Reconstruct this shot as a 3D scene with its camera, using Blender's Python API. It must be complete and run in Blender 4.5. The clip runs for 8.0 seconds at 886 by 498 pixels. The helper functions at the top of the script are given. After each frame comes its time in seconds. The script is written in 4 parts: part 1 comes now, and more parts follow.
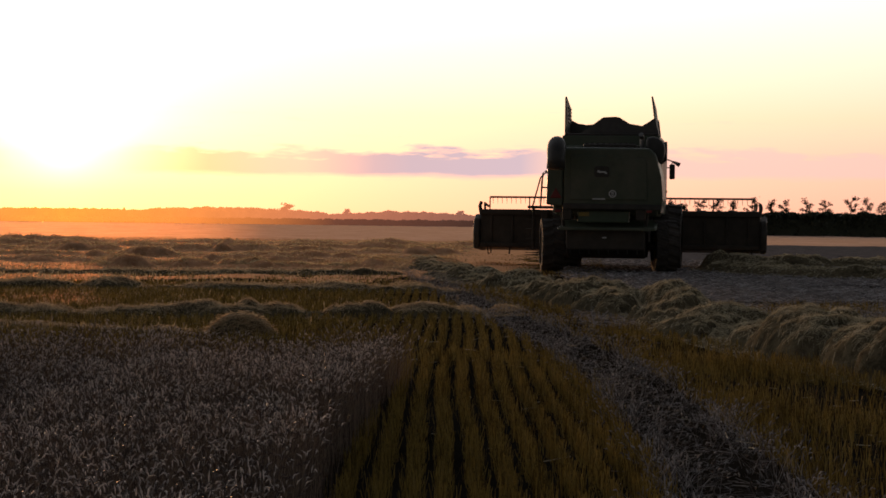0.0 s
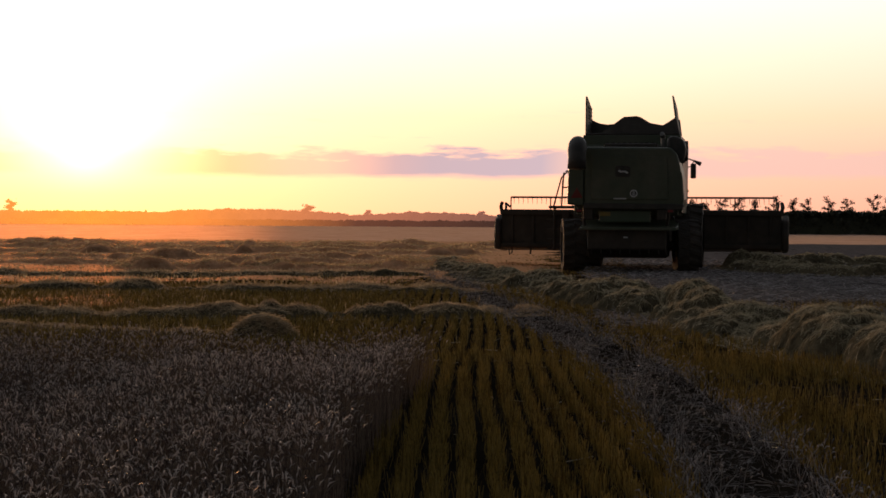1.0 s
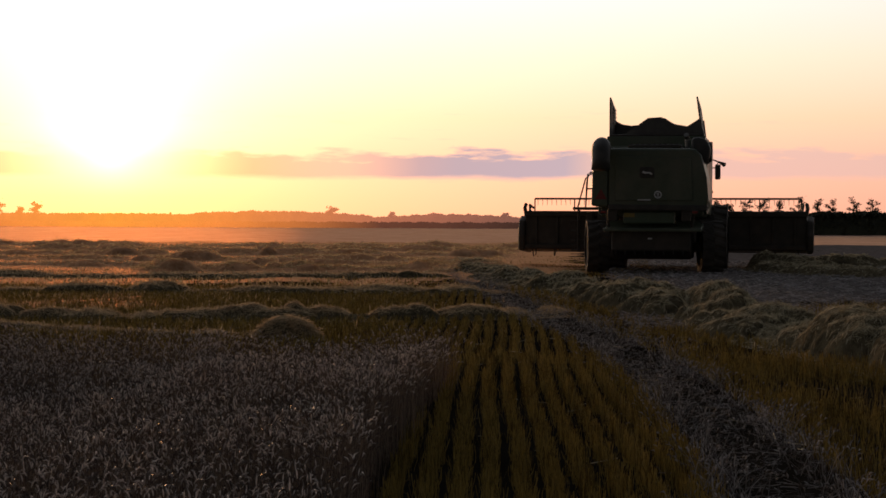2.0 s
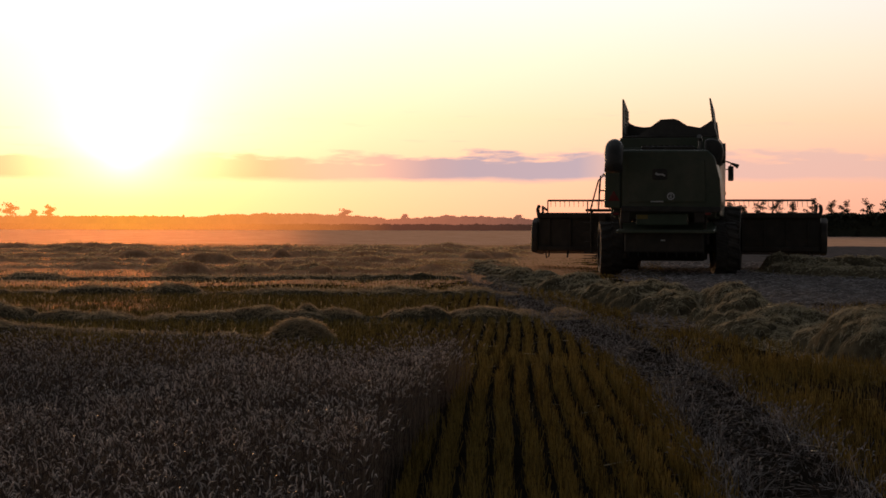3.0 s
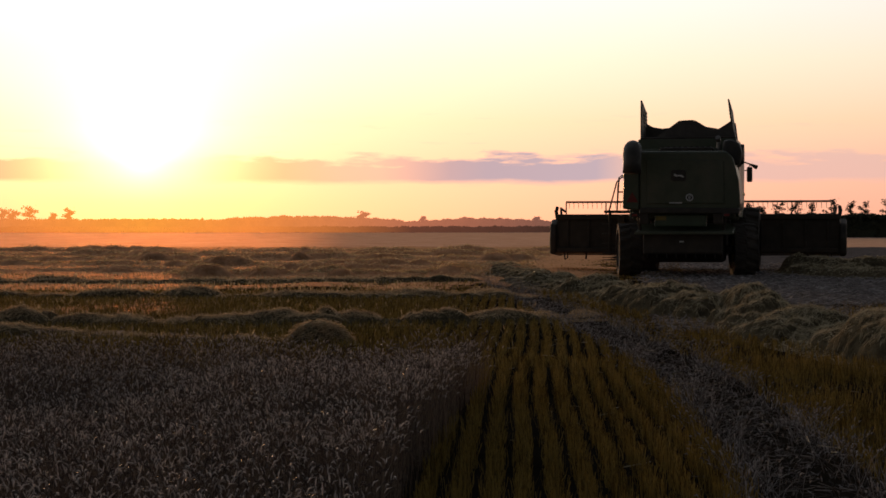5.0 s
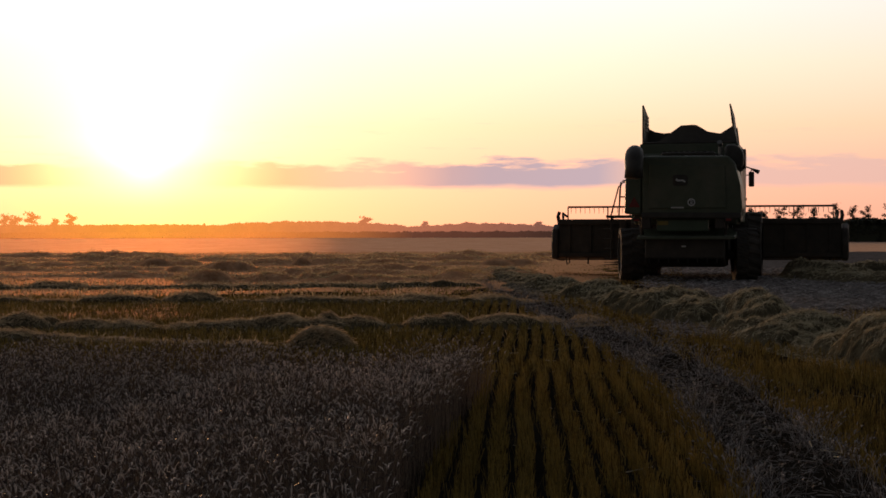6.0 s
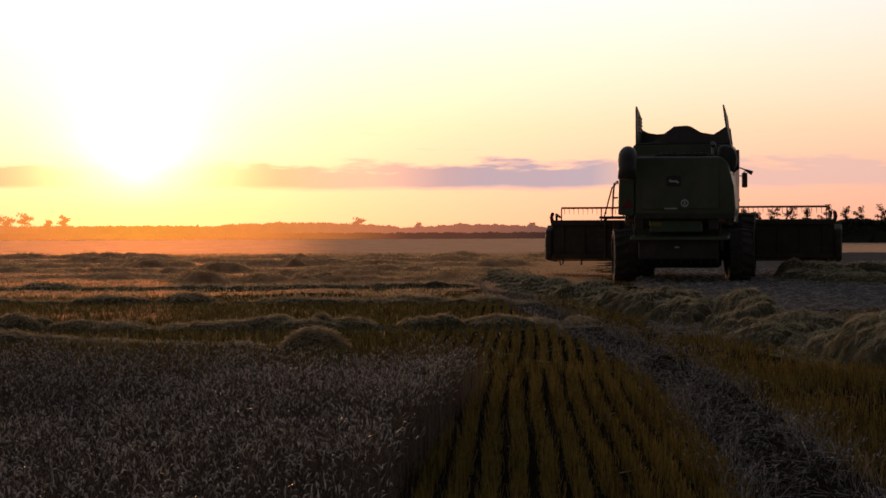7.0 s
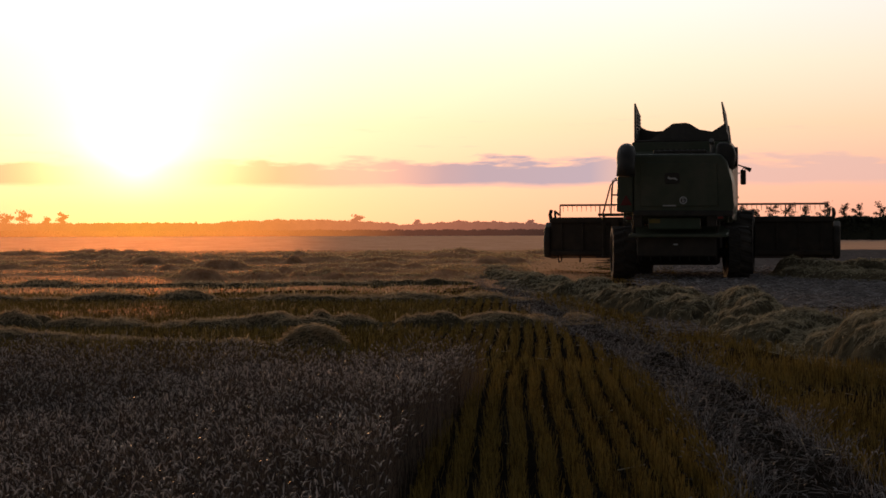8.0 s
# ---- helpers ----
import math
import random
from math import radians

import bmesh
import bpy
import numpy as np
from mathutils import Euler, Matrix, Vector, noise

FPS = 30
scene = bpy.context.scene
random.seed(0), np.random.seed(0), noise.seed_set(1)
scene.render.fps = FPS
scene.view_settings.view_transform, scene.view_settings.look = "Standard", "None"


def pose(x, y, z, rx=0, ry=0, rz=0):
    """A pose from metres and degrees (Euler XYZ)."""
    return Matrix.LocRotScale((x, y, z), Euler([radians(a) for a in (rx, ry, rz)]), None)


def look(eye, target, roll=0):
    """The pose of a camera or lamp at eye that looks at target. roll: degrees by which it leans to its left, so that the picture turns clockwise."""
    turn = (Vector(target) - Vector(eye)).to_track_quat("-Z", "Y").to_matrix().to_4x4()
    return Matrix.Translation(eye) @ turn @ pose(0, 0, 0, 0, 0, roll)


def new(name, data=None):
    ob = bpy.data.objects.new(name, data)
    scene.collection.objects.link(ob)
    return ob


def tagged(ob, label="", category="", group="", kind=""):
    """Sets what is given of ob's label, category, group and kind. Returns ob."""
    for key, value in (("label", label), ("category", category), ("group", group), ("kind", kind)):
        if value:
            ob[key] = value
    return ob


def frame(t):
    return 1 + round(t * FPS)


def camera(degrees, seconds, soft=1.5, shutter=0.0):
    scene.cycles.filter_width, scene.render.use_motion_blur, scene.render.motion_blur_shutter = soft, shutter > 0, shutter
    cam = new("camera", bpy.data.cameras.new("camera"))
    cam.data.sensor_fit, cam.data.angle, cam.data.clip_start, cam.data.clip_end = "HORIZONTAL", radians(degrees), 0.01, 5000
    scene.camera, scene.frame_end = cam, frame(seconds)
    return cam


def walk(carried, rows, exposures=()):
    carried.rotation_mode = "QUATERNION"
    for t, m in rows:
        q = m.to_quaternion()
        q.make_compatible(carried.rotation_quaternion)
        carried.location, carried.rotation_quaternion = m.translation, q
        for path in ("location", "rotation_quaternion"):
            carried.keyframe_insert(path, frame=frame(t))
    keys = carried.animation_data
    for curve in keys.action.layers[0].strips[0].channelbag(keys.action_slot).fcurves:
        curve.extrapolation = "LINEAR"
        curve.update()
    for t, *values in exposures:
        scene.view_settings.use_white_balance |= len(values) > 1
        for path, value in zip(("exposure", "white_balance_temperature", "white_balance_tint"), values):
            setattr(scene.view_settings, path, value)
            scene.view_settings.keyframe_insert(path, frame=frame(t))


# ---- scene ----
# ---- camera: a tripod head panning across the field ----
EYE = 1.3
cam = camera(29.3, 8.0, soft=1.6)
# seconds, pan (left), tilt (up), roll, in degrees about the head
PAN = [
    (0, -2.329, -0.214, 0.662),
    (0.5, -1.896, -0.281, 0.458),
    (1, -1.613, -0.2, 0.354),
    (1.5, -1.137, -0.157, 0.287),
    (3, -0.366, -0.078, 0.136),
    (3.5, -0.08, 0.053, 0.036),
    (4, 0.0, 0.0, 0.0),
    (4.5, 0.18, -0.038, 0.04),
    (6, 0.323, 0.165, -0.133),
    (6.5, 0.189, 0.242, -0.17),
    (7, 0.103, 0.2, -0.184),
    (7.5, 0.104, 0.148, -0.109),
    (8, 0.055, 0.102, -0.17),
]
TILT = -0.67
walk(cam, [(t, pose(0, 0, EYE, 90 + TILT) @ pose(0, 0, 0, 0, a, 0) @ pose(0, 0, 0, b) @ pose(0, 0, 0, 0, 0, c)) for t, a, b, c in PAN],
     [(0.0, 0.3), (1.0, 0.2), (2.2, 0.03), (3.0, 0.0), (8.0, 0.0)])

# ---- world, sun ----
SUN_AZ, SUN_EL = radians(-10.3), radians(2.4)
SUN_DIR = Vector((math.sin(SUN_AZ) * math.cos(SUN_EL), math.cos(SUN_AZ) * math.cos(SUN_EL), math.sin(SUN_EL)))


class Nodes:
    """Short hand for building a node tree."""

    def __init__(self, tree):
        self.tree = tree
        tree.nodes.clear()

    def add(self, kind, operation="", use_clamp=False, data_type="", blend_type=""):
        n = self.tree.nodes.new(kind)
        if operation:
            n.operation = operation
        if use_clamp:
            n.use_clamp = True
        if data_type:
            n.data_type, n.blend_type = data_type, blend_type
        return n

    def link(self, a, b):
        self.tree.links.new(a, b)

    def put(self, socket, value):
        if isinstance(value, bpy.types.NodeSocket):
            self.link(value, socket)
        elif value is not None:
            socket.default_value = value

    def math(self, op, a, b=None, c=None, clamp=False):
        n = self.add("ShaderNodeMath", operation=op, use_clamp=clamp)
        for s, v in zip(n.inputs, (a, b, c)):
            self.put(s, v)
        return n.outputs[0]

    def mix(self, fac, a, b, mode="MIX"):
        n = self.add("ShaderNodeMix", data_type="RGBA", blend_type=mode)
        self.put(n.inputs[0], fac)
        self.put(n.inputs[6], a)
        self.put(n.inputs[7], b)
        return n.outputs[2]

    def ramp(self, fac, stops, smooth=False):
        n = self.add("ShaderNodeValToRGB")
        r = n.color_ramp
        r.interpolation = "EASE" if smooth else "LINEAR"
        while len(r.elements) < len(stops):
            r.elements.new(0.5)
        for e, (p, col) in zip(r.elements, stops):
            e.position, e.color = p, (*col, 1) if len(col) == 3 else col
        self.put(n.inputs[0], fac)
        return n.outputs[0]

    def noise(self, vec, scale, detail=4.0, rough=0.55):
        n = self.add("ShaderNodeTexNoise")
        n.inputs["Scale"].default_value, n.inputs["Detail"].default_value, n.inputs["Roughness"].default_value = scale, detail, rough
        self.put(n.inputs["Vector"], vec)
        return n.outputs["Fac"]


def make_world():
    w = bpy.data.worlds.new("sunset_sky")
    scene.world = w
    w.use_nodes = True
    k = Nodes(w.node_tree)
    co = k.add("ShaderNodeTexCoord").outputs["Generated"]
    norm = k.add("ShaderNodeVectorMath", operation="NORMALIZE")
    k.link(co, norm.inputs[0])
    sep = k.add("ShaderNodeSeparateXYZ")
    k.link(norm.outputs[0], sep.inputs[0])
    x, y, z = sep.outputs
    dot = k.add("ShaderNodeVectorMath", operation="DOT_PRODUCT")
    k.link(norm.outputs[0], dot.inputs[0])
    dot.inputs[1].default_value = SUN_DIR
    ang = k.math("MULTIPLY", k.math("ARCCOSINE", k.math("MINIMUM", dot.outputs["Value"], 1.0)), 180 / math.pi)
    elev = k.math("MULTIPLY", k.math("ARCSINE", z), 180 / math.pi)
    azim = k.math("MULTIPLY", k.math("ARCTAN2", x, y), 180 / math.pi)
    # afterglow band by elevation (0 to 90 degrees, stretched near the horizon)
    e01 = k.math("POWER", k.math("DIVIDE", k.math("MAXIMUM", elev, 0.0), 90.0), 0.5)
    band = k.ramp(e01, [(0.0, (0.98, 0.43, 0.30)), (0.10, (1.0, 0.49, 0.38)), (0.16, (0.98, 0.55, 0.44)), (0.20, (1.0, 0.69, 0.49)),
                        (0.25, (1.02, 0.88, 0.70)), (0.30, (1.05, 1.0, 0.96)), (0.35, (0.80, 0.79, 0.80)), (0.42, (0.68, 0.67, 0.69)),
                        (0.60, (0.33, 0.332, 0.36)), (1.0, (0.120, 0.128, 0.158))])
    # away from the sun the band fades into dusk
    side = k.math("MULTIPLY_ADD", k.math("COSINE", k.math("MULTIPLY", k.math("SUBTRACT", azim, -10.3), math.pi / 180)), 0.5, 0.5)
    low = k.mix(k.math("POWER", side, 3.0), (0.026, 0.026, 0.033, 1), band)
    # physical clear sky under it
    sky = k.add("ShaderNodeTexSky")
    sky.sky_type, sky.sun_disc = "NISHITA", False
    sky.sun_elevation, sky.sun_rotation = SUN_EL, SUN_AZ
    base = k.mix(1.0, low, k.mix(1.0, sky.outputs[0], (0.02, 0.02, 0.02, 1), "MULTIPLY"), "ADD")
    # glow round the sun, reddened by the thicker air near the horizon
    glow = None
    for width, col in ((0.8, (5.0, 4.4, 3.2)), (2.6, (1.25, 1.0, 0.76)), (7.0, (0.20, 0.17, 0.15))):
        g = k.mix(1.0, (*col, 1), k.math("EXPONENT", k.math("MULTIPLY", ang, -1.0 / width)), "MULTIPLY")
        glow = g if glow is None else k.mix(1.0, glow, g, "ADD")
    air = k.ramp(e01, [(0.0, (0.70, 0.36, 0.01)), (0.10, (0.85, 0.56, 0.06)), (0.155, (0.95, 0.72, 0.25)), (0.19, (1.0, 0.92, 0.7)), (0.24, (1.0, 1.0, 1.0))])
    base = k.mix(1.0, base, k.mix(1.0, glow, air, "MULTIPLY"), "ADD")
    # cloud bank low over the horizon
    vec = k.add("ShaderNodeCombineXYZ")
    k.link(k.math("MULTIPLY", azim, 0.42), vec.inputs[0])
    k.link(k.math("MULTIPLY", elev, 2.2), vec.inputs[1])
    n1 = k.noise(vec.outputs[0], 1.0, 6.0, 0.55)
    top = k.math("ADD", 2.50, k.math("MULTIPLY", k.math("SUBTRACT", n1, 0.5), 1.7))
    lo = k.math("ADD", 1.48, k.math("MULTIPLY", k.math("SUBTRACT", n1, 0.5), -0.35))
    up = k.math("MULTIPLY", k.math("SUBTRACT", top, elev), 4.0, clamp=True)
    dn = k.math("MULTIPLY", k.math("SUBTRACT", elev, lo), 5.0, clamp=True)
    near = k.math("MULTIPLY", k.math("SUBTRACT", ang, 1.7), 0.33, clamp=True)
    fade = k.ramp(k.math("DIVIDE", k.math("ADD", azim, 30.0), 60.0), [(0.0, (0.2,) * 3), (0.22, (0.75,) * 3), (0.46, (0.62,) * 3), (0.50, (1,) * 3), (0.60, (0.95,) * 3), (0.64, (0.7,) * 3), (0.8, (0.55,) * 3), (1.0, (0.1,) * 3)])
    cloud = k.math("MULTIPLY", k.math("MULTIPLY", up, dn), k.math("MULTIPLY", near, fade))
    streak = k.add("ShaderNodeCombineXYZ")
    k.link(k.math("MULTIPLY", azim, 0.8), streak.inputs[0])
    k.link(k.math("MULTIPLY", elev, 9.0), streak.inputs[1])
    wisp = k.math("MULTIPLY", k.math("SUBTRACT", k.noise(streak.outputs[0], 0.6, 3.0), 0.60), 3.0, clamp=True)
    mask = k.math("MULTIPLY", k.math("LESS_THAN", elev, 3.9), k.math("GREATER_THAN", elev, 1.4))
    cloud = k.math("MAXIMUM", cloud, k.math("MULTIPLY", k.math("MULTIPLY", wisp, mask), k.math("MULTIPLY", near, 0.38)))
    tint = k.ramp(k.math("DIVIDE", ang, 16.0), [(0.0, (1.0, 0.62, 0.20)), (0.24, (1.0, 0.47, 0.18)), (0.42, (0.95, 0.47, 0.34)), (0.72, (0.58, 0.42, 0.45)), (0.95, (0.56, 0.43, 0.48)), (1.0, (0.76, 0.50, 0.46))])
    out = k.mix(cloud, base, tint)
    bg = k.add("ShaderNodeBackground")
    k.link(out, bg.inputs[0])
    bg.inputs[1].default_value = 1.0
    k.link(bg.outputs[0], k.add("ShaderNodeOutputWorld").inputs[0])


make_world()
sun_data = bpy.data.lights.new("sun", "SUN")
sun_data.energy, sun_data.angle, sun_data.color = 1.6, radians(12.0), (1.0, 0.50, 0.20)
sun = new("sun", sun_data)
sun.matrix_world = look((0, 0, 0), -SUN_DIR)


# ---- materials ----
def surface(name, cols, scale=8.0, rough=0.6, metal=0.0, bump=0.15, spec=0.5, fine=60.0, translucent=0.0, island=0.0, bias=0.0, dust_veil=None, glare_gloss=None):
    """Two-scale procedural surface: cols are (dark, light)."""
    m = bpy.data.materials.new(name)
    m.use_nodes = True
    k = Nodes(m.node_tree)
    co = k.add("ShaderNodeTexCoord").outputs["Object"]
    a, b = k.noise(co, scale), k.noise(co, fine, 3.0)
    f = k.math("MULTIPLY_ADD", k.math("SUBTRACT", b, 0.5), 0.6, a)
    if island:
        geo = k.add("ShaderNodeNewGeometry").outputs["Random Per Island"]
        f = k.math("MULTIPLY_ADD", k.math("SUBTRACT", geo, 0.5 + bias), island, f)
    col = k.ramp(f, [(0.28, cols[0]), (0.72, cols[1])])
    if dust_veil:
        # pale mix: patchy dust, plus an even lift standing in for veiling glare
        d = k.math("MULTIPLY", k.math("SUBTRACT", k.noise(co, scale * 0.35, 6.0, 0.65), 0.45), 3.0, clamp=True)
        col = k.mix(k.math("MULTIPLY_ADD", d, 0.45, 0.25), col, (*dust_veil, 1))
    p = k.add("ShaderNodeBsdfPrincipled")
    k.link(col, p.inputs["Base Color"])
    p.inputs["Metallic"].default_value = metal
    p.inputs["Specular IOR Level"].default_value = spec
    k.link(k.math("MULTIPLY_ADD", b, 0.25, rough - 0.12, clamp=True), p.inputs["Roughness"])
    if bump:
        bp = k.add("ShaderNodeBump")
        bp.inputs["Strength"].default_value, bp.inputs["Distance"].default_value = bump, 0.02
        k.link(f, bp.inputs["Height"])
        k.link(bp.outputs[0], p.inputs["Normal"])
    shader = p.outputs[0]
    if translucent:
        t = k.add("ShaderNodeBsdfTranslucent")
        k.link(col, t.inputs["Color"])
        mx = k.add("ShaderNodeMixShader")
        mx.inputs[0].default_value = translucent
        k.link(p.outputs[0], mx.inputs[1])
        k.link(t.outputs[0], mx.inputs[2])
        shader = mx.outputs[0]
    # tinted gloss that stands in for veiling glare towards the sun
    if glare_gloss:
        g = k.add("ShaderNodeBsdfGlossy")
        g.inputs["Color"].default_value, g.inputs["Roughness"].default_value = (*glare_gloss[0], 1), glare_gloss[2]
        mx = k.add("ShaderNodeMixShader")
        mx.inputs[0].default_value = glare_gloss[1]
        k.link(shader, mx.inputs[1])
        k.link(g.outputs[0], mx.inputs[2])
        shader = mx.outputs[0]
    k.link(shader, k.add("ShaderNodeOutputMaterial").inputs[0])
    return m


def painted_haze(name, dark, glow):
    """Far backdrop: haze glow painted on as emission, brighter towards the sun's bearing."""
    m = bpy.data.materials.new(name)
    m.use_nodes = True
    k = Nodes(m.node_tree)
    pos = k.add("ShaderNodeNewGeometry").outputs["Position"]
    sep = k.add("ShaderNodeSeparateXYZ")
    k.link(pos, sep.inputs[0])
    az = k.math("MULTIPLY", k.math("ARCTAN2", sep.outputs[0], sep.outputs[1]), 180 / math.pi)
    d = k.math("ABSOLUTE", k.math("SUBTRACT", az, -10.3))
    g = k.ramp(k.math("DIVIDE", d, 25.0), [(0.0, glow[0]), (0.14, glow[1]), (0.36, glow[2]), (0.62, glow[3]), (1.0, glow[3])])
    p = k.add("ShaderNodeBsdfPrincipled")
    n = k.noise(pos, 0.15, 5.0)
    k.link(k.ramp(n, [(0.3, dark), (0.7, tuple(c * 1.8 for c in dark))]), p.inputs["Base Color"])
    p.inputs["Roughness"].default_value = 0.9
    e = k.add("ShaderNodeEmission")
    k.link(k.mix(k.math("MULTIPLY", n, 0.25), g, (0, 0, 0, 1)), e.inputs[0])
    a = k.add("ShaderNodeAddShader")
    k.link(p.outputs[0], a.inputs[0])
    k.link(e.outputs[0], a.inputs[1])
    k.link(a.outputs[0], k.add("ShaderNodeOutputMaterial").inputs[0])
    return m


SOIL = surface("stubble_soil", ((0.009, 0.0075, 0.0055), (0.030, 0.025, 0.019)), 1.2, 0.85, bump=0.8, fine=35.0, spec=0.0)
CHAFF_BED = surface("trodden_chaff", ((0.085, 0.075, 0.07), (0.22, 0.195, 0.18)), 1.6, 0.9, bump=1.0, fine=22.0, spec=0.0)
BARLEY = surface("barley_stems", ((0.08, 0.058, 0.044), (0.33, 0.25, 0.19)), 3.0, 0.6, bump=0, fine=40.0, translucent=0.15, island=0.7, spec=0.2)
EARS = surface("barley_ears", ((0.10, 0.080, 0.070), (0.88, 0.77, 0.69)), 3.0, 0.5, bump=0, fine=40.0, island=1.5, bias=0.09, spec=0.06)
STUBBLE = surface("cut_stubble", ((0.12, 0.086, 0.024), (0.42, 0.30, 0.084)), 2.0, 0.65, bump=0, fine=50.0, translucent=0.12, island=0.6, spec=0.1)
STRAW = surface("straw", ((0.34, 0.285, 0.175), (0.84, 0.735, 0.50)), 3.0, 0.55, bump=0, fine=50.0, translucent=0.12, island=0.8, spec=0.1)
# straw darkened to put the shade of its hollows into the bed
SHADED_BED = surface("shaded_straw_bed", ((0.05, 0.041, 0.025), (0.20, 0.165, 0.10)), 9.0, 0.8, bump=1.0, fine=70.0, spec=0.0)
GREY_STRAW = surface("weathered_stalks", ((0.15, 0.14, 0.137), (0.54, 0.51, 0.50)), 3.0, 0.7, bump=0, fine=50.0, translucent=0.1, island=0.9, spec=0.05)
# warm glare over the far field is put into an orange gloss
FAR_CROP = surface("far_barley", ((0.30, 0.245, 0.22), (0.50, 0.42, 0.38)), 0.25, 0.85, bump=1.0, fine=3.0, spec=0.0, glare_gloss=((0.98, 0.47, 0.21), 0.31, 0.45))
# straw copy made warm and very translucent to imitate the sun's glare
CHAFF = surface("glow_straw", ((0.34, 0.25, 0.13), (0.70, 0.53, 0.31)), 3.0, 0.7, bump=0, fine=30.0, translucent=0.72, island=0.7, spec=0.05)
# second straw with the sun's warmth put into its colour
ROW_STRAW = surface("straw_warm_lit", ((0.36, 0.265, 0.155), (0.82, 0.64, 0.41)), 3.0, 0.6, bump=0, fine=50.0, translucent=0.38, island=0.8, spec=0.05)
# litter carries the same orange gloss for the glare
LITTER = surface("straw_litter", ((0.16, 0.122, 0.078), (0.46, 0.36, 0.24)), 2.5, 0.85, bump=1.0, fine=9.0, spec=0.0, glare_gloss=((0.95, 0.44, 0.19), 0.30, 0.56))
HEDGE = surface("hedge_leaves", ((0.025, 0.03, 0.018), (0.07, 0.075, 0.04)), 2.0, 0.7, bump=0, fine=8.0, translucent=0.1, island=0.6)
BARK = surface("bark", ((0.05, 0.04, 0.03), (0.12, 0.09, 0.07)), 6.0, 0.9, bump=0.5)
# sunlit haze is painted into these two as emission
FAR_WOODS = painted_haze("far_woods", (0.03, 0.03, 0.025), ((1.05, 0.36, 0.05), (1.0, 0.30, 0.06), (0.52, 0.17, 0.09), (0.13, 0.075, 0.066)))
NEAR_HEDGE = painted_haze("hedge_painted_haze", (0.03, 0.03, 0.02), ((1.1, 0.36, 0.05), (1.0, 0.29, 0.055), (0.15, 0.052, 0.03), (0.030, 0.018, 0.016)))

# machine colours: real dust, paled further to paint in the veiling glare
GREEN = surface("green_paint", ((0.034, 0.070, 0.036), (0.052, 0.095, 0.050)), 2.5, 0.42, bump=0.03, dust_veil=(0.27, 0.235, 0.175))
DARK_METAL = surface("dark_steel", ((0.03, 0.028, 0.026), (0.06, 0.054, 0.048)), 4.0, 0.6, metal=0.4, bump=0.1, dust_veil=(0.18, 0.145, 0.11))
BLACK = surface("black_plastic", ((0.015, 0.015, 0.015), (0.03, 0.03, 0.03)), 5.0, 0.55, bump=0.05, dust_veil=(0.15, 0.13, 0.10))
TARP = surface("rubber_tarp", ((0.025, 0.025, 0.025), (0.05, 0.048, 0.045)), 3.0, 0.75, bump=0.2, dust_veil=(0.30, 0.26, 0.22))
RUBBER = surface("tyre_rubber", ((0.018, 0.017, 0.016), (0.035, 0.032, 0.03)), 6.0, 0.85, bump=0.3, dust_veil=(0.22, 0.18, 0.14))
YELLOW = surface("yellow_rim", ((0.34, 0.24, 0.03), (0.50, 0.36, 0.05)), 4.0, 0.45, bump=0.03, dust_veil=(0.25, 0.19, 0.10))
GALV = surface("galvanised_steel", ((0.28, 0.28, 0.28), (0.45, 0.44, 0.42)), 5.0, 0.45, metal=0.7, bump=0.05, dust_veil=(0.2, 0.17, 0.12))
RED = surface("red_reflector", ((0.30, 0.02, 0.015), (0.42, 0.03, 0.02)), 8.0, 0.5, bump=0, dust_veil=(0.10, 0.06, 0.05))
WHITE = surface("white_decal", ((0.70, 0.70, 0.68), (0.82, 0.82, 0.80)), 8.0, 0.5, bump=0)
GLASS = bpy.data.materials.new("cab_glass")
GLASS.use_nodes = True
GLASS.node_tree.nodes["Principled BSDF"].inputs["Base Color"].default_value = (0.6, 0.68, 0.66, 1)
GLASS.node_tree.nodes["Principled BSDF"].inputs["Transmission Weight"].default_value = 1.0
GLASS.node_tree.nodes["Principled BSDF"].inputs["Roughness"].default_value = 0.05


# ---- mesh helpers ----
def finish(name, bm, mat, smooth=False):
    me = bpy.data.meshes.new(name)
    bmesh.ops.recalc_face_normals(bm, faces=bm.faces)
    bm.to_mesh(me)
    bm.free()
    for mt in (mat if isinstance(mat, (list, tuple)) else (mat,)):
        me.materials.append(mt)
    if smooth:
        for p in me.polygons:
            p.use_smooth = True
    return me


def part(name, bm, mat, parent, label="", smooth=False):
    ob = new(name, finish(name, bm, mat, smooth))
    ob.parent = parent
    return tagged(ob, label)


def box(bm, x0, x1, y0, y1, z0, z1, bevel=0.0, seg=2):
    vs = [bm.verts.new((x, y, z)) for x in (x0, x1) for y in (y0, y1) for z in (z0, z1)]
    q = [(0, 1, 3, 2), (4, 6, 7, 5), (0, 4, 5, 1), (2, 3, 7, 6), (0, 2, 6, 4), (1, 5, 7, 3)]
    fs = [bm.faces.new([vs[i] for i in f]) for f in q]
    if bevel:
        es = list({e for f in fs for e in f.edges})
        bmesh.ops.bevel(bm, geom=es, offset=bevel, segments=seg, profile=0.5, affect="EDGES")
    return bm


